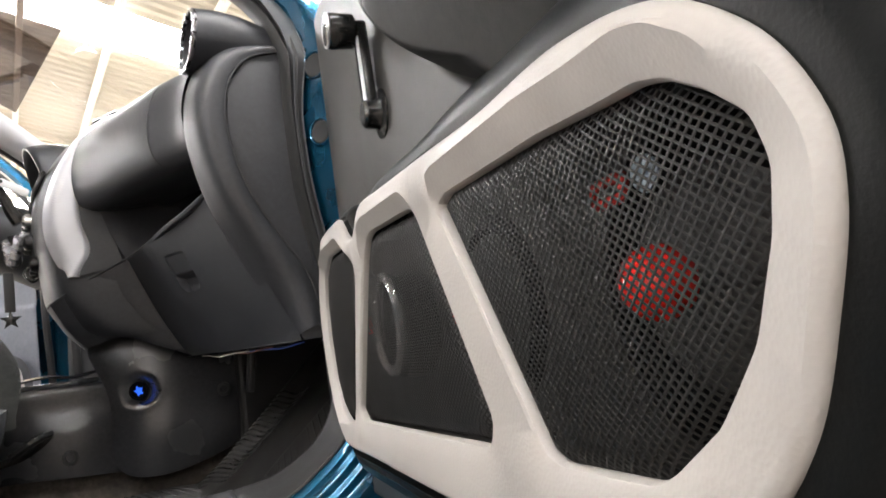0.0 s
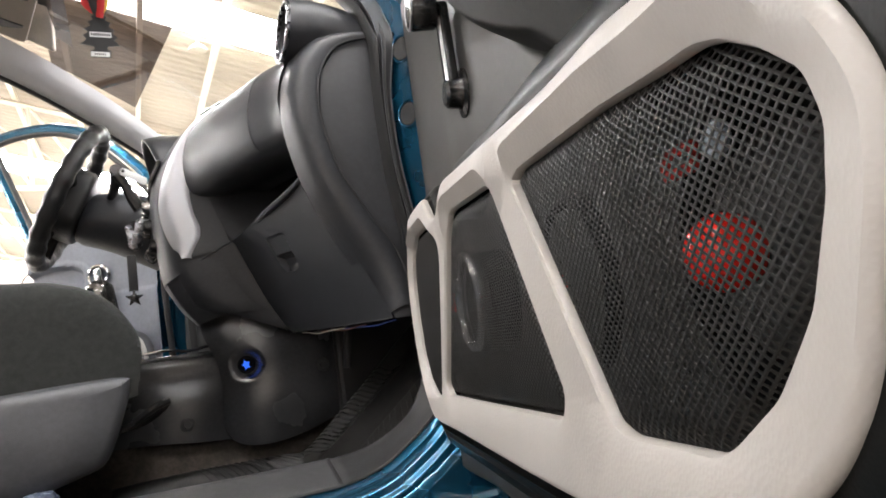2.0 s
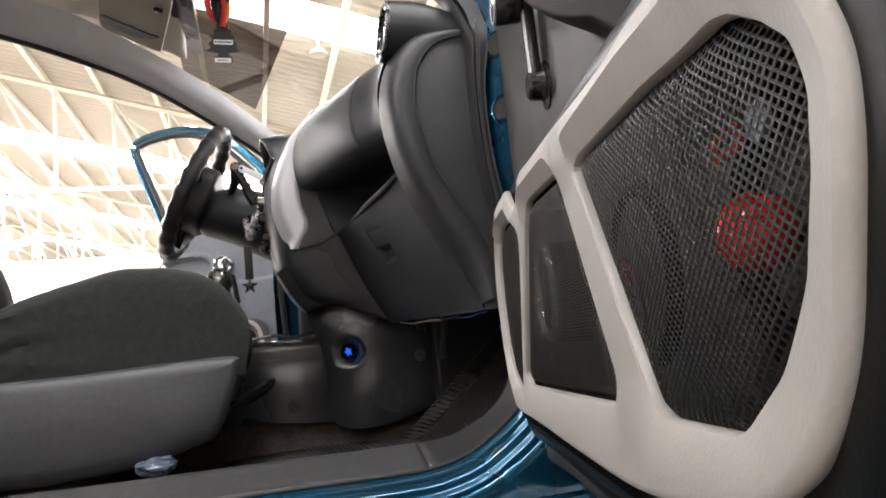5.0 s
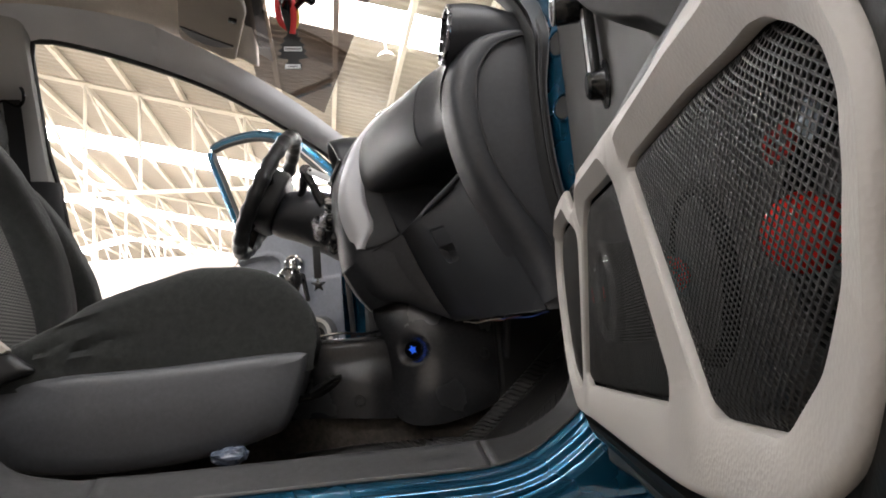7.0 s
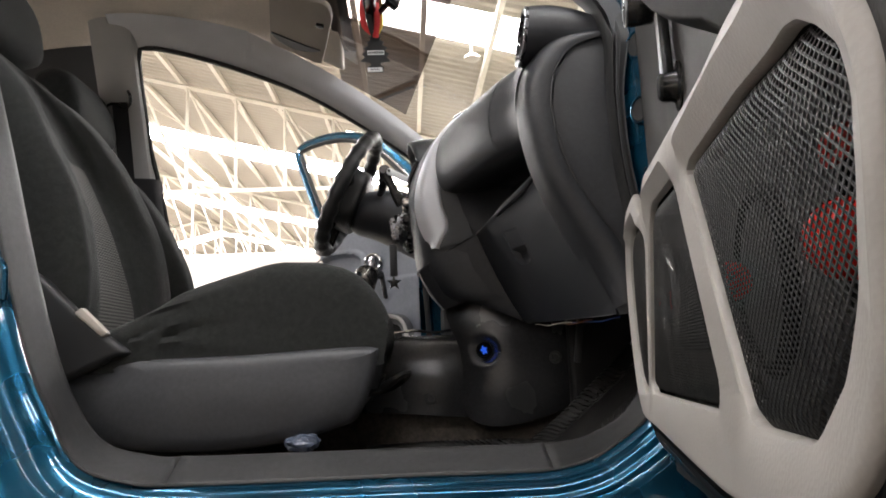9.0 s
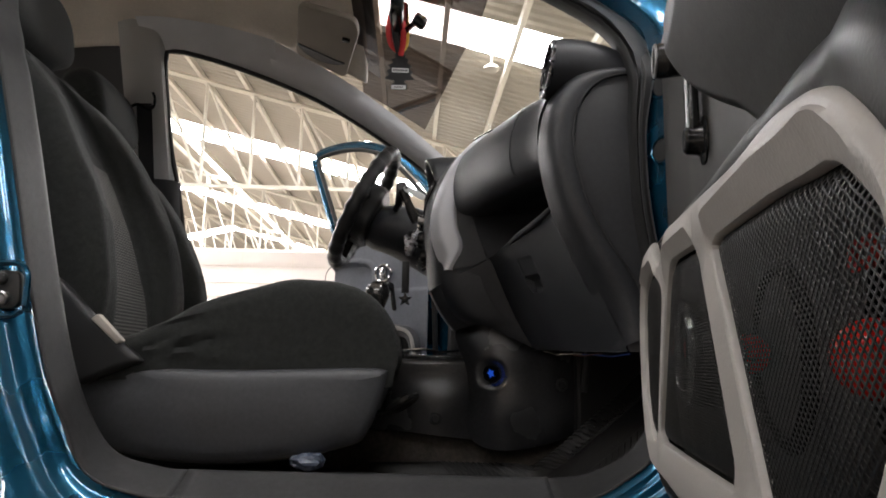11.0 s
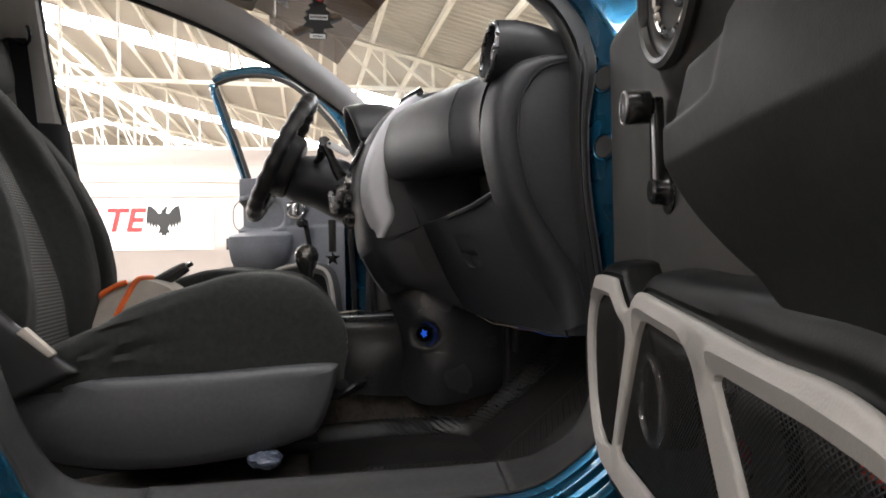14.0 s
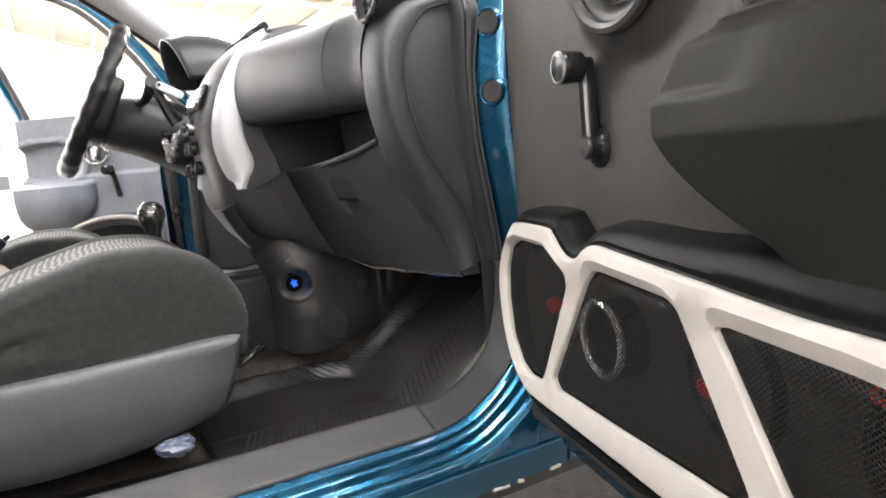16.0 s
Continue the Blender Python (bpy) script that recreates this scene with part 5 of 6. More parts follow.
for i, (dx, dz, r) in enumerate(((-0.012, -0.002, 10), (0.004, 0.010, -12), (0.018, 0.030, -30))):
    part("key", prism_bm(soft_poly([(-0.010, -0.030), (0.008, -0.032), (0.012, 0.010), (0.004, 0.030), (-0.008, 0.026)], 0.006), XZ @ Matrix.Translation((-0.437 + dx, 0.868 + dz, -0.125 + 0.006 * i)) @ pose(0, 0, 0, 0, 0, r), 0, 0.004, 0.001), KEY_STEEL, keys, "worn steel key")
part("key_fob", prism_bm(round_poly([(0.018, 0), (0, 0.021), (-0.018, 0), (0, -0.021)], 24), XZ @ Matrix.Translation((-0.408, 0.812, -0.10)), 0, 0.008, 0.002), GLOSS_BLACK, keys, "black key fob with a chrome ring")
part("fob_ring", tube_bm([(-0.408 + 0.013 * math.cos(a), 0.091, 0.812 + 0.015 * math.sin(a)) for a in [2 * math.pi * k / 20 for k in range(20)]], 0.0022, 6, True), CHROME, keys)
mount = thing("phone_mount", "black phone mount arm with a white clip", "phone mount", (-0.44, 0.09, 0.93))
part("arm", tube_bm(spline([(-0.425, 0.09, 0.925), (-0.440, 0.09, 0.950), (-0.455, 0.09, 0.985), (-0.470, 0.088, 1.012)], 12), [0.016, 0.016, 0.015, 0.014, 0.013, 0.012, 0.011, 0.011, 0.012, 0.013, 0.013, 0.010], 10), GLOSS_BLACK, mount, "black plastic mount arm")
part("clip", prism_bm(soft_poly([(-0.030, -0.009), (0.032, -0.009), (0.032, 0.009), (-0.030, 0.009)], 0.008), XZ @ Matrix.Translation((-0.435, 1.000, -0.080)) @ pose(0, 0, 0, 0, 0, -28), 0, 0.006, 0.002), WHITE_CARD, mount, "white plastic clip")
part("clip_hole", lathe_bm([(0.004, 0), (0.004, 0.001), (0.001, 0.001)], frame_of((-0.456, 0.0735, 1.012), (1, 0, 0), (0, 0, 1)), 12), PRINT_BLACK, mount)

# ---- centre console ----
console = thing("centre_console", "black plastic tunnel console with a blue lit socket", "console", (-0.4, -0.05, 0.38))
part("side_panel", loft([[(x, -0.048 + 0.015 * math.sin((x + 0.69) * 14) * (1 if z < 0.5 else 0.4) + (0.03 if z > 0.56 else 0), z) for z in (0.385 + 0.012 * math.sin(x * 9), 0.42, 0.47, 0.52, 0.558, 0.572)] for x in (-0.86, -0.76, -0.69, -0.62, -0.55, -0.48, -0.41, -0.34, -0.26)], 40, 24), CONSOLE, console,
     "grey black tunnel side panel")
part("console_top", loft([[(x, y, z) for y, z in ((-0.020, 0.572), (0.0, 0.568), (0.05, 0.565), (0.10, 0.55), (0.11, 0.40))] for x in (-0.9, -0.6, -0.25)], 6, 12), DASH, console)
FR = [(-0.281, 0.556), (-0.298, 0.600), (-0.303, 0.628), (-0.275, 0.641), (-0.232, 0.640), (-0.188, 0.620), (-0.150, 0.592), (-0.100, 0.585), (-0.015, 0.585), (-0.012, 0.50), (-0.020, 0.447), (-0.060, 0.413),
      (-0.105, 0.388), (-0.172, 0.367), (-0.225, 0.362), (-0.262, 0.372), (-0.276, 0.402), (-0.273, 0.45), (-0.272, 0.504)]
FR = [(x, z if z > 0.45 else 0.45 - 0.76 * (0.45 - z)) for x, z in FR]
fr = round_poly(FR, 150)
SOCKET = (-0.245, 0.531)
rows = [[(x, y, z) for x, z in offset_poly(fr, d)] for d, y in ((0.003, 0.0), (0.003, -0.030), (0.001, -0.048), (-0.002, -0.062), (-0.006, -0.074), (-0.011, -0.083), (-0.017, -0.089), (-0.024, -0.0935))]
core = [(x, z) for x, _, z in rows[-1]]
mid = (-0.155, 0.485)
for k in range(1, 30):
    # the face goes on swelling towards the middle and bends back along its upper edge
    rows.append([(mid[0] + (x - mid[0]) * (1 - k / 30), -0.0935 - 0.016 * (1 - (1 - k / 29) ** 2), mid[1] + (z - mid[1]) * (1 - k / 30)) for x, z in core])


def dimple(p):
    """The round hollow that holds the socket, running out to the edge beside the tunnel."""
    if p[1] > -0.04:
        return p
    p = (p[0], p[1] + 0.024 * max((-0.185 - p[0]) / 0.10, 0) ** 2 + 0.010 * max((p[0] + 0.11) / 0.10, 0) ** 2, p[2])
    dx, dz = p[0] - SOCKET[0], p[2] - SOCKET[1]
    r = math.hypot(dx * (0.72 if dx < 0 else 1.0), dz)
    lip = step(0.032, 0.037, r) * (1 - step(0.037, 0.046, r))
    depth = 1 - step(0.017, 0.036, r)
    return (p[0], p[1] + (max(-0.076 - p[1], 0.0)) * depth - 0.0015 * lip * (1 if dx > 0 else 0.3), p[2])


bm = grid_bm([[dimple(p) for p in r] for r in rows], closed_v=True)
bm.verts.ensure_lookup_table()
bm.faces.new([bm.verts[len(rows) * 150 - 150 + i] for i in range(150)])
part("front_cover", bm, CONSOLE, console, "bulging black front console cover")
SM = frame_of((SOCKET[0], -0.0785, SOCKET[1]), (1, 0, 0), (0, 0, 1))
part("socket_ring", lathe_bm([(0.0185, -0.004), (0.0185, 0.003), (0.0165, 0.004), (0.0150, 0.001), (0.0145, -0.004)], SM, 32), BAFFLE, console, "round power socket rim")
part("socket_face", lathe_bm([(0.0150, -0.003), (0.0140, -0.0015), (0.001, -0.0015)], SM, 24), BAFFLE, console)
star = []
for k in range(10):
    r = 0.0115 if k % 2 == 0 else 0.0062
    star.append((r * math.sin(math.pi * k / 5) * 0.8, r * math.cos(math.pi * k / 5)))
part("blue_light", prism_bm(star, SM @ pose(0, 0, 0, 0, 0, 20), -0.002, 0.0005), BLUE_LED, console, "small blue glowing star light", smooth=False)
for x, z, y in ((-0.372, 0.425, -0.060), (-0.085, 0.508, -0.105)):
    part("screw_cap", lathe_bm([(0.015, 0), (0.014, 0.004), (0.009, 0.005), (0.008, 0.002), (0.001, 0.002)], frame_of((x, y, z), (1, 0, 0), (0, 0, 1)), 18), DASH_DEEP, console, "round black screw cap")
part("console_trinkets", tube_bm(spline([(-0.47, -0.01, 0.578), (-0.40, -0.012, 0.585), (-0.36, -0.01, 0.578), (-0.31, -0.01, 0.584)], 12), 0.004, 6), CHROME, console)
gear = thing("gear_lever", "gear lever with polished round metal knob", "gear lever", (-0.53, 0.0, 0.57))
part("knob", lathe_bm([(0.014, -0.052), (0.0165, -0.048), (0.0155, -0.034), (0.017, -0.018), (0.0235, -0.002), (0.0285, 0.012), (0.0295, 0.024), (0.025, 0.039), (0.014, 0.048), (0.001, 0.051)], pose(-0.519, 0.01, 0.702), 32), KNOB, gear, "dark polished metal knob")
part("shaft", tube_bm([(-0.530, 0, 0.56), (-0.527, 0, 0.665)], 0.010, 10), CHROME, gear)
part("gaiter", lathe_bm([(0.06, -0.02), (0.055, 0.0), (0.04, 0.02), (0.028, 0.035), (0.014, 0.050)], pose(-0.53, 0, 0.575), 20), LEATHER, gear)
brake = thing("handbrake", "black handbrake lever between the seats", "handbrake", (-0.9, 0.03, 0.58))
part("grip", tube_bm(spline([(-0.93, 0.03, 0.615), (-0.87, 0.03, 0.662), (-0.80, 0.03, 0.704)], 10), [0.013, 0.014, 0.016, 0.017, 0.017, 0.017, 0.016, 0.016, 0.015, 0.012], 10), LEATHER, brake)
part("button", tube_bm([(-0.80, 0.03, 0.704), (-0.788, 0.03, 0.712)], 0.006, 8), CHROME, brake)

# ---- rubber floor mat ----
fmat = thing("floor_mat", "black ribbed rubber floor mat on the carpet", "floor mat", (-0.2, -0.35, 0.29))


def mat_z(x, y):
    """Height of the mat: flat under the seat, up the toe board, with an upstand along the tunnel and a raised outer border."""
    inner = -0.135 + 0.070 * (1 - step(-0.24, -0.09, x))
    z = 0.294 + 0.86 * max(x + 0.155, 0) + 0.030 * step(inner - 0.050, inner - 0.004, y)
    z += 0.009 * step(-0.345, -0.362, y + 0.10 * (x + 0.2)) * step(-0.535, -0.525, y)
    return z + 0.0025 * math.sin(12 * x + 7 * y) + 0.004 * noise.noise(Vector((x * 9, y * 9, 0)))


def mat_point(s, t):
    """s runs forwards along the mat, t from the sill to the tunnel."""
    x = -0.52 + 0.68 * s
    inner = -0.135 + 0.070 * (1 - step(-0.24, -0.09, x))
    y = -0.545 + (inner + 0.545) * t
    return Vector((x, y, mat_z(x, y)))


thicken(part("sheet", grid_bm([[mat_point(i / 80, j / 90) for j in range(91)] for i in range(81)]), MAT_RUBBER, fmat, "black rubber sheet"), 0.004, 1)
for i in range(20):
    # ribs across the upstand, up the toe board
    x = -0.160 + 0.0096 * i
    y0 = -0.136 + 0.070 * (1 - step(-0.24, -0.09, x))
    pts = [Vector((x + 0.044 * k, y0 - 0.072 * k, 0)) for k in (0, 0.2, 0.4, 0.6, 0.8, 1)]
    part("rib", tube_bm([Vector((p.x, p.y, mat_z(p.x, p.y) + 0.0052)) for p in pts], [0.0018, 0.0026, 0.0028, 0.0028, 0.0025, 0.0014], 6), RIB_RUBBER, fmat)
for i in range(15):
    # ribs across the upstand, along the flat floor
    x = -0.178 - 0.0135 * i
    y0 = -0.137 + 0.070 * (1 - step(-0.24, -0.09, x))
    pts = [Vector((x + 0.050 * k, y0 - 0.056 * k, 0)) for k in (0, 0.2, 0.4, 0.6, 0.8, 1)]
    part("rib", tube_bm([Vector((p.x, p.y, mat_z(p.x, p.y) + 0.0050)) for p in pts], [(1 - i / 19) * r for r in (0.0022, 0.0030, 0.0032, 0.0032, 0.0030, 0.0016)], 6), RIB_RUBBER, fmat)
for i in range(44):
    # slanting ribs of the outer border
    x = -0.445 + 0.0115 * i
    y0 = -0.368 - 0.10 * (x + 0.2)
    pts = [Vector((x - 0.030 * k, y0 - 0.085 * k, 0)) for k in (0, 0.5, 1)]
    part("rib", tube_bm([Vector((p.x, p.y, mat_z(p.x, p.y) + 0.0042)) for p in pts], 0.0018, 6), MAT_RUBBER, fmat)

# ---- front seats ----


def front_seat():
    seat = thing("front_seat", "black fabric bucket car seat with knit centre and grey plastic base", "car seat", (-0.75, -0.28, 0.30), "front seats")
    CUSH = [(-0.985, 0.560), (-0.937, 0.582), (-0.863, 0.613), (-0.784, 0.654), (-0.664, 0.690), (-0.596, 0.694), (-0.537, 0.684), (-0.490, 0.655), (-0.455, 0.600), (-0.460, 0.552), (-0.50, 0.515)]
    secs = []
    for y, dx, dz, f in ((-0.505, 0.02, 0.0, 0.0), (-0.502, 0.004, -0.008, 0.7), (-0.490, 0.0, -0.002, 0.94), (-0.455, 0.0, 0.0, 1.0), (-0.41, 0.0, -0.006, 0.99), (-0.37, 0.004, -0.012, 0.95), (-0.28, 0.010, -0.008, 0.95), (-0.19, 0.004, -0.012, 0.95),
                         (-0.15, 0.0, -0.004, 0.99), (-0.10, 0.0, 0.0, 1.0), (-0.068, 0.0, -0.004, 0.94), (-0.056, 0.004, -0.010, 0.7), (-0.053, 0.02, 0.0, 0.0)):
        secs.append([(x * (0.97 + 0.03 * f) - (1 - f) * 0.02 if i > 5 else x, y, 0.505 + max((z + dz - 0.505), 0) * (0.12 + 0.88 * f)) for i, (x, z) in enumerate(CUSH)])
    bm = loft(secs, 80, 70)
    for v in bm.verts:
        v.co.z += 0.0022 * noise.noise(v.co * 16) + 0.0012 * noise.noise(v.co * 45)
        v.co.y += 0.0020 * noise.noise(v.co * 13 + Vector((5, 0, 0)))
        # creases that fan out from the hinge end of the cushion
        fan = math.atan2(v.co.z - 0.575, v.co.x + 0.99)
        v.co.y += (0.0075 if v.co.y < -0.45 else 0) * noise.noise(Vector((fan * 26, v.co.x * 2, 0))) * step(-0.62, -0.86, v.co.x) * step(0.72, 0.60, v.co.z)
    part("cushion", bm, FABRIC, seat, "black fabric seat cushion")
    crest = [(-0.90, 0.598), (-0.86, 0.616), (-0.784, 0.650), (-0.664, 0.686), (-0.596, 0.690), (-0.537, 0.679), (-0.495, 0.652)]
    part("cushion_insert", loft([[(x, y, z + dz) for x, z in crest] for y, dz in ((-0.412, -0.010), (-0.402, 0.000), (-0.375, 0.000), (-0.33, -0.003), (-0.28, -0.002), (-0.23, -0.003), (-0.185, 0.0), (-0.160, 0.000), (-0.150, -0.010))], 24, 40), KNIT, seat, "grey knit centre of the cushion")
    SH = [(-1.000, 0.500), (-0.975, 0.440), (-0.935, 0.408), (-0.880, 0.392), (-0.747, 0.383), (-0.629, 0.391), (-0.538, 0.412), (-0.506, 0.428), (-0.482, 0.485), (-0.470, 0.530), (-0.478, 0.541), (-0.54, 0.542), (-0.70, 0.536), (-0.86, 0.536), (-0.905, 0.540), (-0.960, 0.520)]
    sh = round_poly([SH[0]] + SH[1:], 110)
    cxz = Vector((sum(p[0] for p in sh) / len(sh), sum(p[1] for p in sh) / len(sh)))
    rows = []
    for d, y in ((0.0, -0.455), (0.0, -0.500), (-0.002, -0.509), (-0.006, -0.516), (-0.013, -0.5205), (-0.022, -0.5225), (-0.036, -0.5235)):
        rows.append([(q[0], y, q[1]) for q in [tuple(cxz + (Vector(p) - cxz) * (1 + d / 0.075) if abs(d) > 0.02 else o) for p, o in zip(sh, offset_poly(sh, d))]])
    # fine inner rings, so that the hinge end can fall away from the flat side
    last = rows[-1]
    for k in range(1, 12):
        rows.append([(cxz.x + (x - cxz.x) * (1 - k / 12), y, cxz.y + (z - cxz.y) * (1 - k / 12)) for x, y, z in last])
    rows = [[(x, y + 0.030 * step(-0.80, -0.98, x) - 0.004 * step(0.40, 0.47, z) * (1 - step(0.47, 0.53, z)), z) for x, y, z in r] for r in rows]
    bm = grid_bm(rows, closed_v=True)
    bm.verts.ensure_lookup_table()
    bm.faces.new([bm.verts[(len(rows) - 1) * 110 + i] for i in range(110)])
    part("base_shield", bm, SHIELD, seat, "grey plastic seat base cover")
    part("base_front", loft([[(-0.474, y, 0.532), (-0.486, y, 0.48), (-0.512, y, 0.43), (-0.60, y, 0.395)] for y in (-0.50, -0.28, -0.06)], 6, 10), SHIELD, seat)
    part("inner_shield", prism_bm(SH, XZ, 0.055, 0.085, 0.010, 3), SHIELD, seat)
    HC = [(-1.050, 0.700), (-1.022, 0.60), (-1.003, 0.500), (-0.960, 0.508), (-0.905, 0.534), (-0.868, 0.546), (-0.915, 0.582), (-0.962, 0.624), (-1.010, 0.672)]
    part("hinge_cover", prism_bm(HC, XZ, 0.495, 0.523, 0.012, 4), PILLAR_BLACK, seat, "black recliner cover")
    part("recline_lever", prism_bm([(-0.957, 0.613), (-0.912, 0.573), (-0.903, 0.579), (-0.946, 0.622)], XZ, 0.512, 0.5285, 0.002), TOWEL, seat, "pale plastic strip by the hinge")
    part("slide_rail", prism_bm([(-0.95, 0.285), (-0.50, 0.285), (-0.50, 0.312), (-0.95, 0.33)], XZ, 0.42, 0.47, 0.004), RUBBER, seat)
    part("slide_rail", prism_bm([(-0.95, 0.285), (-0.50, 0.285), (-0.50, 0.312), (-0.95, 0.33)], XZ, 0.10, 0.15, 0.004), RUBBER, seat)
    part("seat_pan", prism_bm([(-0.97, 0.36), (-0.56, 0.40), (-0.52, 0.52), (-0.97, 0.52)], XZ, 0.10, 0.47, 0.0), RUBBER, seat)
    part("adjust_bar", tube_bm(spline([(-0.51, -0.40, 0.458), (-0.455, -0.42, 0.468), (-0.420, -0.43, 0.492), (-0.436, -0.45, 0.490), (-0.470, -0.45, 0.470)], 16), 0.006, 8), GLOSS_BLACK, seat, "black slide adjuster handle")
    FRONT = [(-0.995, 0.555), (-1.002, 0.64), (-1.028, 0.74), (-1.068, 0.85), (-1.115, 0.95), (-1.170, 1.06), (-1.235, 1.165), (-1.265, 1.19)]
    SIDE = [(-0.975, 0.575), (-0.962, 0.64), (-0.966, 0.72), (-0.990, 0.82), (-1.036, 0.92), (-1.098, 1.03), (-1.168, 1.11), (-1.225, 1.15)]
    BACKS = [(-1.09, 0.555), (-1.11, 0.64), (-1.14, 0.74), (-1.18, 0.85), (-1.22, 0.95), (-1.27, 1.06), (-1.315, 1.14), (-1.325, 1.17)]
    secs = []
    for y, f, w in ((-0.505, 0.45, 1), (-0.498, 0.2, 1), (-0.480, 0.02, 1), (-0.455, 0.0, 1), (-0.42, 0.1, 1), (-0.385, 0.55, 0.0), (-0.36, 0.95, 0), (-0.28, 1.0, 0), (-0.20, 0.95, 0), (-0.175, 0.55, 0), (-0.14, 0.1, 1), (-0.105, 0.0, 1), (-0.08, 0.02, 1), (-0.062, 0.2, 1), (-0.055, 0.45, 1)):
        sec = []
        for a, b, c in zip(SIDE, FRONT, BACKS):
            if w and f > 0.05 and (y < -0.45 or y > -0.11):
                q = tuple(p * (1 - f) + r * f for p, r in zip(a, c))
            else:
                q = tuple(p * (1 - f) + r * f for p, r in zip(a, b))
            sec.append((q[0], y + (0.045 if y < -0.28 else -0.045) * step(0.95, 1.19, q[1]), q[1]))
        secs.append(sec)
    bm = loft(secs, 80, 60)
    for v in bm.verts:
        v.co.x += 0.0025 * noise.noise(v.co * 12) + 0.0012 * noise.noise(v.co * 40)
    part("backrest", bm, FABRIC, seat, "black fabric backrest with side bolsters")
    part("knit_panel", loft([[(x + 0.004 + 0.000 * i, y, z) for i, (x, z) in enumerate(FRONT[:5])] for y in (-0.375, -0.33, -0.28, -0.23, -0.185)], 12, 20), KNIT, seat, "grey knit centre panel")
    part("back_shell", loft([[(x, y, z) for x, z in BACKS] for y in (-0.505, -0.28, -0.055)], 6, 16), FABRIC, seat)
    for y in (-0.405, -0.155):
        part("backrest_seam", tube_bm(spline([(x * 0.45 + a * 0.55 + 0.001, y + (0.045 if y < -0.28 else -0.045) * step(0.95, 1.19, z), z * 0.45 + b * 0.55) for (x, z), (a, b) in zip(SIDE, FRONT)], 30), 0.0025, 5), PIPING, seat)
    HR = [(-1.235, 1.20), (-1.230, 1.28), (-1.260, 1.36), (-1.310, 1.385), (-1.360, 1.36), (-1.370, 1.28), (-1.345, 1.20)]
    part("headrest", loft([[(-1.300 + (x + 1.300) * k, y, 1.29 + (z - 1.29) * k) for x, z in HR] for y, k in ((-0.415, 0.55), (-0.40, 0.88), (-0.34, 1.0), (-0.22, 1.0), (-0.16, 0.88), (-0.145, 0.55))], 20, 30, True, True), FABRIC, seat, "black fabric headrest")
    for y in (-0.33, -0.23):
        part("headrest_post", tube_bm([(-1.300, y, 1.12), (-1.300, y, 1.25)], 0.006, 8), CHROME, seat)
    return seat


seat1 = front_seat()
seat2 = copy_thing(seat1, Matrix.Translation((-0.86, 0.28, 0.30)))
for c in seat2.children:
    if c.name.split(".")[0] == "headrest":
        c.matrix_basis = Matrix.Translation((0.035, 0, -0.015)) @ c.matrix_basis
seat2["label"] = "black fabric driver's car seat behind the steering wheel"

# ---- driver's door, ajar ----
d2u, d2w = Vector((-0.8148, 0.5798, 0)), Vector((-0.5798, -0.8148, 0))
D2 = Matrix(((d2u.x, 0, d2w.x, 0), (d2u.y, 0, d2w.y, 0.66), (0, 1, 0, 0), (0, 0, 0, 1)))
door2 = thing("driver_door", "open teal driver's door with grey inner card", "car door", (0, 0.66, 0.36))


def card2_w(u, v):
    """Inner relief: a pouch-like armrest with a rounded nose, a shallow D-shaped cup above it."""
    top = step(0.822, 0.808, v)
    nose = math.hypot(max(0.80 - u, 0) / 0.105, max(0.775 - v, 0) / 0.105)
    w = 0.062 * math.sqrt(max(0.0, 1 - min(nose, 1) ** 2)) * top
    w += 0.006 * step(0.845, 0.835, v)
    du, dv = (u - 0.86) / 0.135, (v - 0.895) / 0.072
    r = (abs(du) ** 3 + abs(dv) ** 3) ** (1 / 3)
    w -= 0.022 * (1 - step(0.80, 1.0, r))
    w += 0.004 * step(1.0, 0.93, abs(r - 1.05) * 10 if r > 0.95 else 1)
    return w


rows = [[D2 @ Vector((0.452 + 0.508 * i / 120, 0.36 + 0.69 * j / 110, card2_w(0.452 + 0.508 * i / 120, 0.36 + 0.69 * j / 110))) for j in range(111)] for i in range(121)]
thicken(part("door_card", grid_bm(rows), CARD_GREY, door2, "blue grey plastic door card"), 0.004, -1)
part("door_shell", prism_bm(soft_poly([(-0.02, 0.34), (0.96, 0.32), (0.985, 0.36), (0.95, 1.03), (0.0, 1.03)], 0.02), D2, -0.09, -0.030, 0.006), PAINT, door2, "teal painted door shell")
for u, r in ((0.430, 0.011), (0.345, 0.016)):
    part("hinge_side_seal", tube_bm(spline([D2 @ Vector((u, v, -0.012 + 0.010 * math.sin(9 * v))) for v in (0.38, 0.5, 0.65, 0.8, 0.95, 1.04)], 24), r, 8), RUBBER, door2, "black rubber seal on the hinge side")
part("hinge_cover", prism_bm(soft_poly([(0.02, 0.37), (0.385, 0.37), (0.375, 0.70), (0.36, 1.00), (0.02, 1.00)], 0.02), D2, -0.040, -0.018, 0.006), PILLAR_DARK, door2, "dark plastic on the hinge side")
fr2 = [(0.30, 1.03), (0.40, 1.14), (0.487, 1.262), (0.616, 1.390), (0.70, 1.445), (0.80, 1.483), (0.90, 1.500), (1.01, 1.500), (1.075, 1.490), (1.108, 1.470), (1.105, 1.44), (1.06, 1.33), (1.00, 1.19), (0.94, 1.05)]
part("window_frame", tube_bm([D2 @ Vector((x, y, -0.02)) for x, y in [tuple(v[:2]) for v in spline([(*p, 0) for p in fr2], 60)]], 0.020, 8, flat=1.0), PAINT, door2, "teal painted window frame")
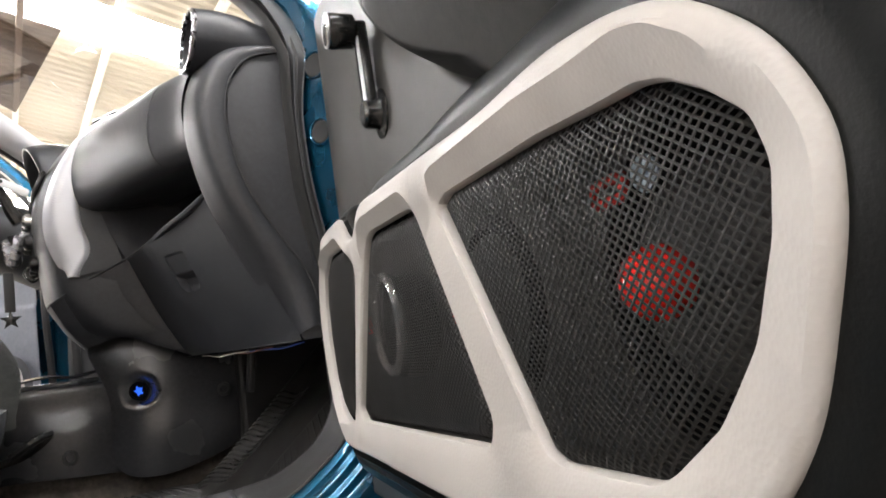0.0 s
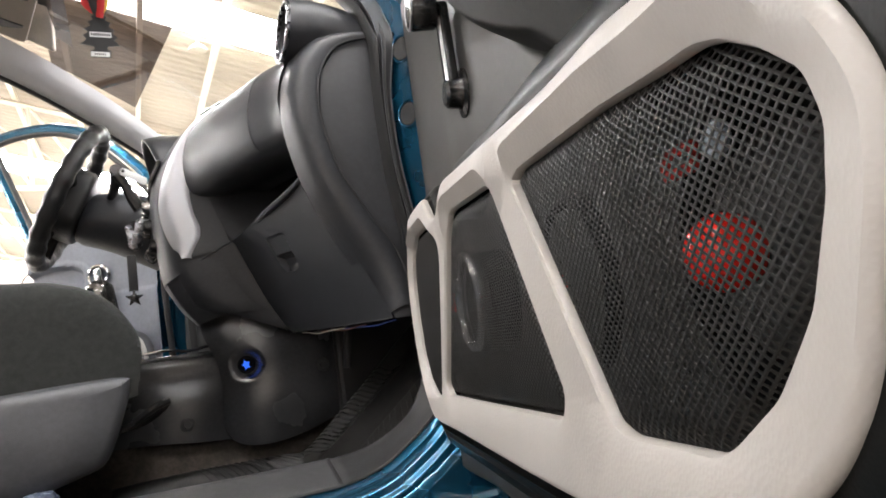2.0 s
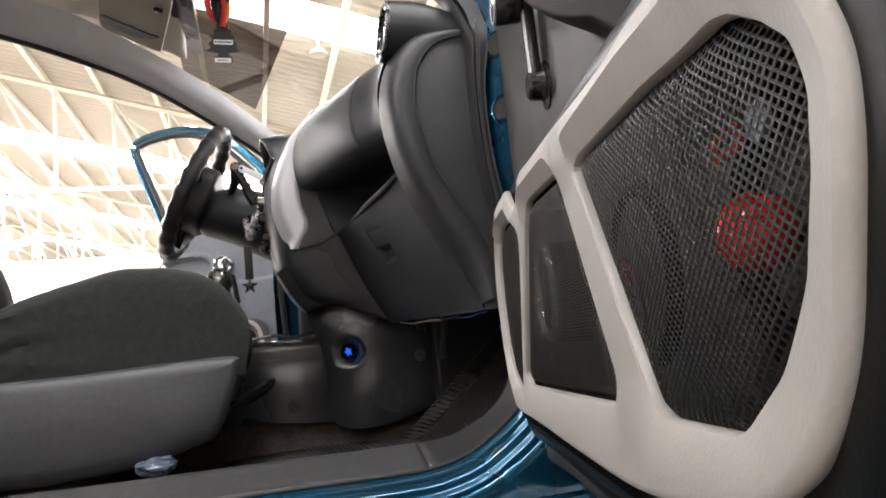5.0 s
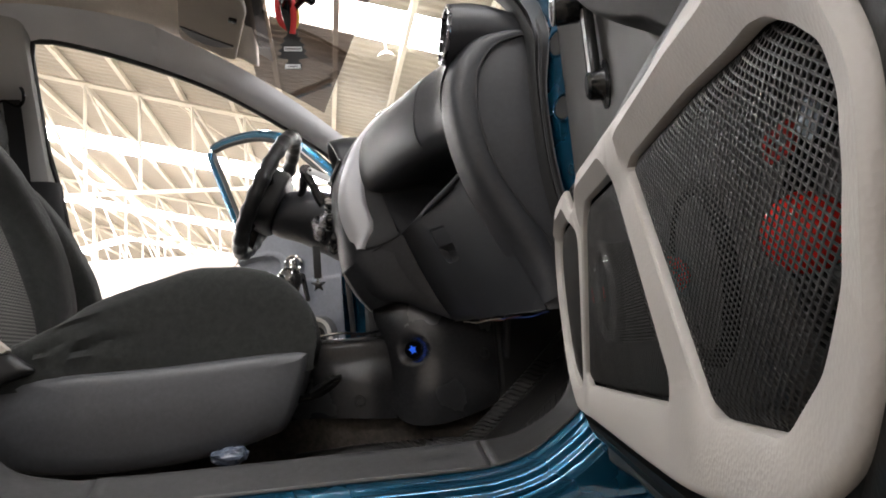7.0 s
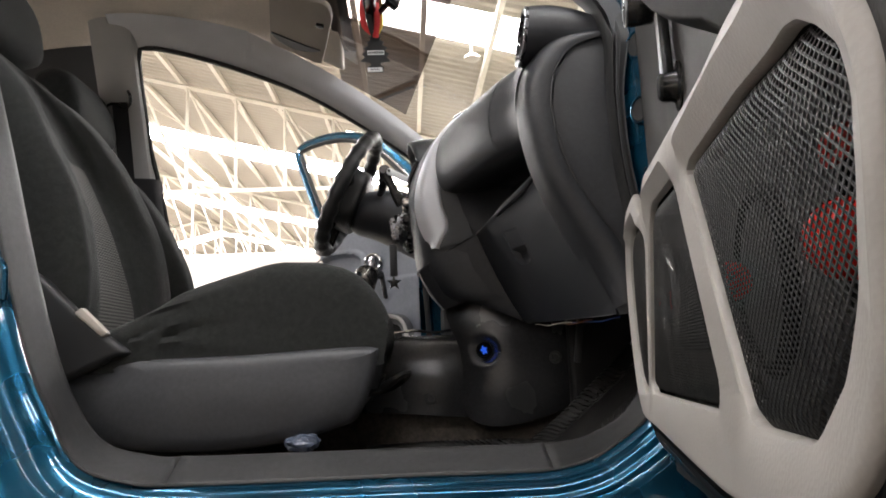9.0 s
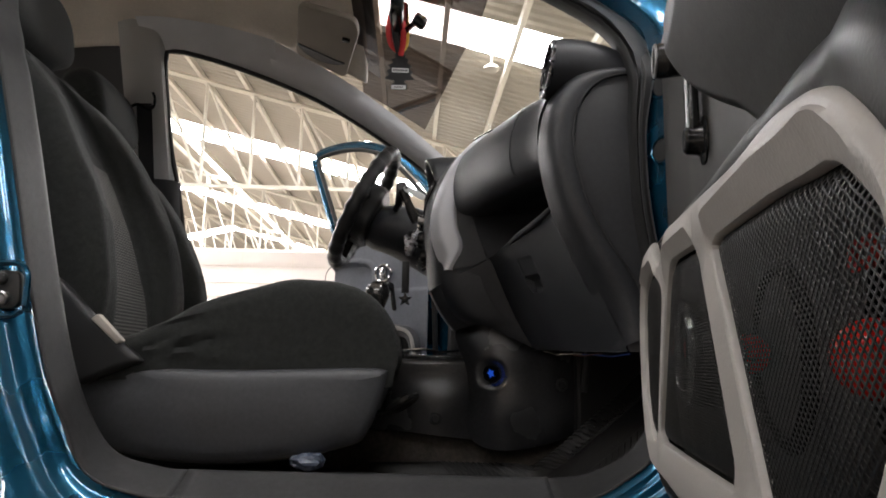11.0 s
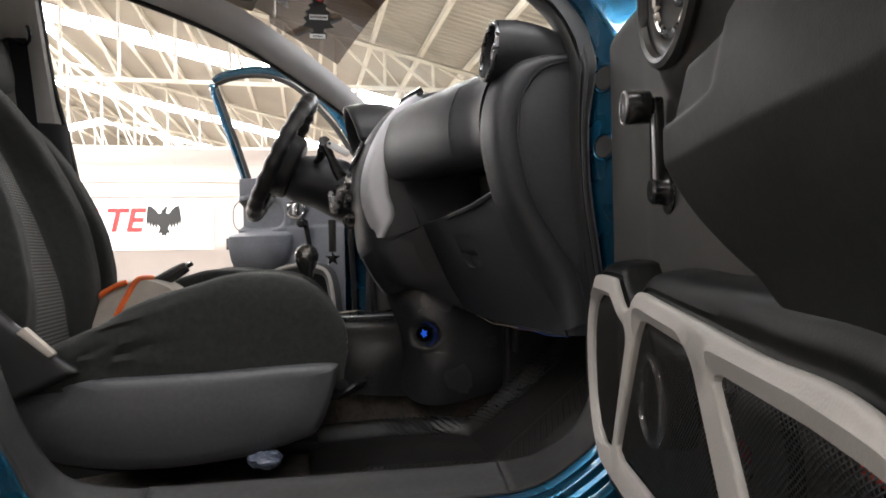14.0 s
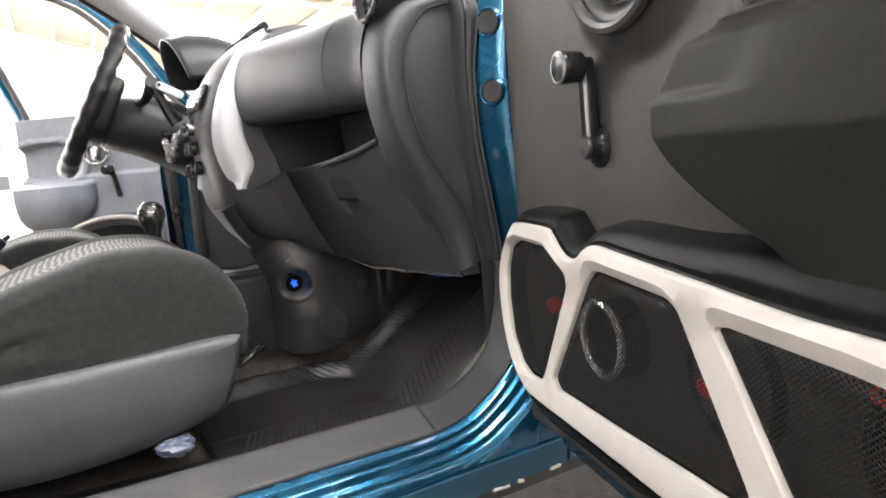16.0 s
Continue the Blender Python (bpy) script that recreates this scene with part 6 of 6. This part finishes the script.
part("frame_seal", tube_bm([D2 @ Vector((x, y, -0.004)) for x, y in [tuple(v[:2]) for v in spline([(*p, 0) for p in [(0.33, 1.03), (0.42, 1.125), (0.507, 1.240), (0.63, 1.365), (0.71, 1.420), (0.80, 1.457), (0.90, 1.474), (1.0, 1.474), (1.055, 1.465), (1.078, 1.45), (1.03, 1.33), (0.97, 1.19), (0.915, 1.05)]], 60)]], 0.010, 6), RUBBER, door2)
part("door_handle", tube_bm([D2 @ Vector((0.672 + 0.040 * math.cos(a), 0.910 + 0.034 * math.sin(a), 0.010)) for a in [2 * math.pi * k / 28 for k in range(28)]], 0.006, 8, True), CHROME, door2, "chrome inside handle")
part("door_lever", prism_bm(soft_poly([(-0.018, -0.026), (0.016, -0.022), (0.018, 0.026), (-0.014, 0.024)], 0.01), D2 @ Matrix.Translation((0.672, 0.910, 0.004)), 0, 0.012, 0.004), CHROME, door2)
part("crank_knob", lathe_bm([(0.014, 0.02), (0.018, 0.024), (0.018, 0.045), (0.012, 0.05), (0.001, 0.05)], D2 @ Matrix.Translation((0.626, 0.853, 0.004)), 16), GLOSS_BLACK, door2)
part("crank_arm", prism_bm(soft_poly([(-0.030, -0.10), (-0.012, -0.10), (0.012, 0.012), (-0.010, 0.012)], 0.008), D2 @ Matrix.Translation((0.622, 0.855, 0.004)), 0.012, 0.024, 0.003), GLOSS_BLACK, door2, "black window crank")
st = round_poly([(0.40, 0.42), (0.80, 0.42), (0.84, 0.52), (0.80, 0.64), (0.68, 0.684), (0.56, 0.684), (0.505, 0.655), (0.485, 0.58), (0.47, 0.50)], 60)
part("speaker_trim", tube_bm([D2 @ Vector((u, v, 0.045)) for u, v in st], 0.0075, 8, True), WHITE, door2, "white speaker trim ring")
part("speaker_housing", grid_bm([[D2 @ Vector((u, v, w)) for u, v in offset_poly(st, d)] for d, w in ((0.014, -0.01), (0.012, 0.03), (0.008, 0.042), (-0.012, 0.042), (-0.03, 0.03))], closed_v=True), SHIELD, door2, "dark grey speaker housing")
part("speaker_face", prism_bm(st, D2, 0.010, 0.030), BLACK_VINYL, door2, smooth=False)
part("card_groove", tube_bm([D2 @ Vector((0.86 + 0.137 * abs(math.cos(a)) ** 0.67 * (1 if math.cos(a) > 0 else -1), 0.895 + 0.074 * abs(math.sin(a)) ** 0.67 * (1 if math.sin(a) > 0 else -1), 0.001)) for a in [2 * math.pi * k / 60 for k in range(60)]], 0.0022, 5, True), PRINT_BLACK, door2)

# ---- things on the roof side: visor, mirror, straps, air freshener, belt ----
visor = thing("sun_visor", "beige grey sun visor folded up to the roof", "sun visor", (-0.72, 0.25, 1.45))
V0, V1, V2, V3 = Vector((-0.753, 0.040, 1.475)), Vector((-0.820, 0.300, 1.470)), Vector((-0.662, 0.340, 1.432)), Vector((-0.593, 0.045, 1.436))
VS = frame_of((V0 + V1 + V2 + V3) / 4, V3 - V0, V0 - V1)
vpoly = [(-0.094, -0.066), (0.058, -0.132), (0.110, 0.150), (0.100, 0.205), (-0.055, 0.205)]
part("panel", prism_bm(soft_poly(vpoly, 0.028, 5), VS, -0.009, 0.009, 0.006), VISOR, visor, "grey fabric visor panel")
slot = [(-0.078, 0.006), (-0.066, -0.024), (-0.045, -0.046), (-0.010, -0.060), (0.030, -0.056), (0.062, -0.036), (0.030, -0.028), (-0.010, -0.016), (-0.050, -0.002)]
vs_side = 1 if (VS.to_3x3() @ Vector((0, 0, 1))).z < 0 else -1
part("pocket_slot", prism_bm(round_poly(slot, 40), VS, vs_side * 0.004, vs_side * 0.0125), PILLAR_DARK, visor, "dark curved pocket slot")
part("clip", box_bm(VS @ Matrix.Translation((0.073, 0.104, vs_side * 0.014)), 0.022, 0.012, 0.012, 0.003), GLOSS_BLACK, visor, "black visor clip")
mirror = thing("rear_view_mirror", "black rear view mirror hanging from the windscreen", "mirror", (-0.47, 0.0, 1.43))
part("stem", tube_bm([(-0.47, 0.0, 1.50), (-0.475, 0, 1.44)], 0.008, 8), GLOSS_BLACK, mirror)
part("housing", prism_bm(soft_poly([(-0.11, -0.026), (0.11, -0.030), (0.115, 0.026), (-0.11, 0.030)], 0.02), frame_of((-0.49, 0.0, 1.445), (0, -1, 0), (0.1, 0, 1)), -0.016, 0.012, 0.008), GLOSS_BLACK, mirror, "black mirror housing")
part("glass", prism_bm(soft_poly([(-0.10, -0.022), (0.10, -0.025), (0.104, 0.022), (-0.10, 0.025)], 0.016), frame_of((-0.505, 0.0, 1.445), (0, -1, 0), (0.1, 0, 1)), -0.001, 0.002), CHROME, mirror, "mirror glass")
part("sensor_arm", tube_bm(spline([(-0.49, 0.03, 1.418), (-0.47, 0.0, 1.422), (-0.450, -0.03, 1.426)], 8), 0.008, 8), GLOSS_BLACK, mirror)
part("sensor_box", box_bm(pose(-0.432, -0.045, 1.428, 0, 20, 30), 0.036, 0.022, 0.034, 0.007), GLOSS_BLACK, mirror, "small black camera box")
straps = thing("hanging_straps", "red and black lanyard straps looped over the mirror", "lanyard", (-0.48, 0.0, 1.40))
for i, (m, dx, dy, low) in enumerate(((PRINT_BLACK, -0.004, 0.0, 1.352), (STRAP_RED, 0.012, -0.01, 1.350), (STRAP_RED, -0.016, 0.01, 1.365), (STRAP_YELLOW, 0.020, 0.006, 1.358), (PRINT_BLACK, 0.006, 0.012, 1.365))):
    part("strap", tube_bm(spline([(-0.487 + dx, dy, 1.50), (-0.492 + 1.4 * dx, dy, 1.44), (-0.488 + 1.2 * dx, dy, 1.39), (-0.482 + 0.2 * dx, dy * 0.4, low)], 20), 0.0075 if i < 3 else 0.004, 8, flat=0.35, up=(0, 1, 0)), m, straps, ("black strap", "red strap", "red strap", "yellow strap", "black strap")[i])
fresh = thing("air_freshener", "black tree shaped card air freshener with white labels", "air freshener", (-0.48, 0.0, 1.24))
tree = [(0, 0.062), (0.008, 0.052), (0.016, 0.050), (0.012, 0.042), (0.024, 0.036), (0.018, 0.028), (0.032, 0.018), (0.024, 0.012), (0.036, 0.002), (0.028, -0.006), (0.040, -0.018), (0.014, -0.022), (0.013, -0.030), (0.020, -0.031), (0.020, -0.048)]
tree += [(-x, y) for x, y in tree[:0:-1]]
TM = XZ @ Matrix.Translation((-0.481, 1.304, 0.0))
part("card", prism_bm(tree, TM, -0.0008, 0.0008), PRINT_BLACK, fresh, "black pine shaped card", smooth=False)
part("name_label", box_bm(TM @ Matrix.Translation((0.001, 0.006, 0.0013)), 0.044, 0.012, 0.0006), WHITE_CARD, fresh, "white printed label", smooth=False)
part("scent_label", box_bm(TM @ Matrix.Translation((-0.002, -0.041, 0.0013)), 0.038, 0.011, 0.0006), WHITE_CARD, fresh, "white printed label", smooth=False)
for k in range(9):
    part("print_bar", box_bm(TM @ Matrix.Translation((-0.017 + 0.0045 * k, 0.006, 0.0018)), 0.003, 0.006, 0.0003), PRINT_BLACK, fresh, smooth=False)
for k in range(6):
    part("print_bar", box_bm(TM @ Matrix.Translation((-0.012 + 0.004 * k, -0.041, 0.0018)), 0.0026, 0.004, 0.0003), PRINT_BLACK, fresh, smooth=False)
part("string", tube_bm([(-0.481, 0, 1.365), (-0.481, 0, 1.41)], 0.001, 5), PRINT_BLACK, fresh)
belt = thing("seat_belt", "black driver's seat belt hanging from the pillar loop", "seat belt", (-1.29, 0.46, 1.0))
bx = [far(-1.295, 1.345, -0.055), far(-1.300, 1.20, -0.06), far(-1.31, 1.0, -0.06), far(-1.32, 0.6, -0.06)]
part("webbing", loft([[p + Vector((-0.024, 0, 0)), p + Vector((0.024, 0, 0))] for p in bx], 16, 4), BELT, belt, "black webbing")
part("guide_loop", tube_bm([far(x, z, -0.062) for x, z in [tuple(v[:2]) for v in spline([(*p, 0) for p in ((-1.348, 1.353), (-1.356, 1.338), (-1.343, 1.328), (-1.312, 1.340), (-1.280, 1.326), (-1.262, 1.338), (-1.258, 1.362), (-1.264, 1.374))], 30)]], 0.0045, 8), GLOSS_BLACK, belt, "black belt guide")
charm = thing("star_charm", "dark strap with a small star charm by the console", "charm", (-0.47, 0.10, 0.72))
part("strap", box_bm(pose(-0.452, 0.10, 0.775), 0.020, 0.003, 0.085, 0.001), LEATHER, charm)
st = [((0.021 if k % 2 == 0 else 0.009) * math.sin(math.pi * k / 5), (0.021 if k % 2 == 0 else 0.009) * math.cos(math.pi * k / 5)) for k in range(10)]
part("star", prism_bm(st, XZ @ Matrix.Translation((-0.452, 0.716, -0.10)), 0, 0.005, 0.001), GLOSS_BLACK, charm, "dark star")
cloth = thing("folded_cloth", "beige cloth with orange piping lying on the seat", "cloth", (-0.9, -0.12, 0.62))
part("pad", loft([[(x, y, z) for x, z in ((-1.0, 0.585), (-0.975, 0.63), (-0.93, 0.662), (-0.885, 0.676), (-0.84, 0.668), (-0.80, 0.640), (-0.79, 0.60))] for y in (-0.08, -0.02, 0.06, 0.16)], 12, 24), TOWEL, cloth)
part("fold", loft([[(x, -0.080, z) for x, z in ((-1.0, 0.585), (-0.975, 0.63), (-0.93, 0.662), (-0.885, 0.676), (-0.84, 0.668), (-0.80, 0.640), (-0.79, 0.60))], [(x, -0.098, z) for x, z in ((-0.99, 0.575), (-0.965, 0.61), (-0.925, 0.635), (-0.885, 0.645), (-0.84, 0.635), (-0.805, 0.61), (-0.795, 0.585))], [(x, -0.104, 0.56) for x in (-0.99, -0.965, -0.925, -0.885, -0.84, -0.805, -0.795)]], 8, 24), TOWEL, cloth)
part("piping", tube_bm(spline([(x, -0.090, z + 0.001) for x, z in ((-1.0, 0.587), (-0.975, 0.632), (-0.93, 0.664), (-0.905, 0.672))], 16), 0.006, 8), ORANGE, cloth, "orange piping")
part("piping", tube_bm(spline([(-0.925, -0.104, 0.600), (-0.905, -0.100, 0.640), (-0.885, -0.083, 0.678), (-0.872, 0.0, 0.680)], 16), 0.006, 8), ORANGE, cloth)
film = thing("crumpled_film", "crumpled clear plastic film under the seat", "plastic film", (-0.592, -0.535, 0.35))
bm = bmesh.new()
bmesh.ops.create_icosphere(bm, subdivisions=3, radius=1)
for v in bm.verts:
    k = 0.85 + 0.25 * noise.noise(v.co * 1.7) + 0.10 * noise.noise(v.co * 5)
    v.co = Vector((-0.590 + 0.034 * k * v.co.x, -0.535 + 0.025 * k * v.co.y, 0.394 + 0.016 * k * v.co.z))
part("crumple", bm, FOIL, film, smooth=False)
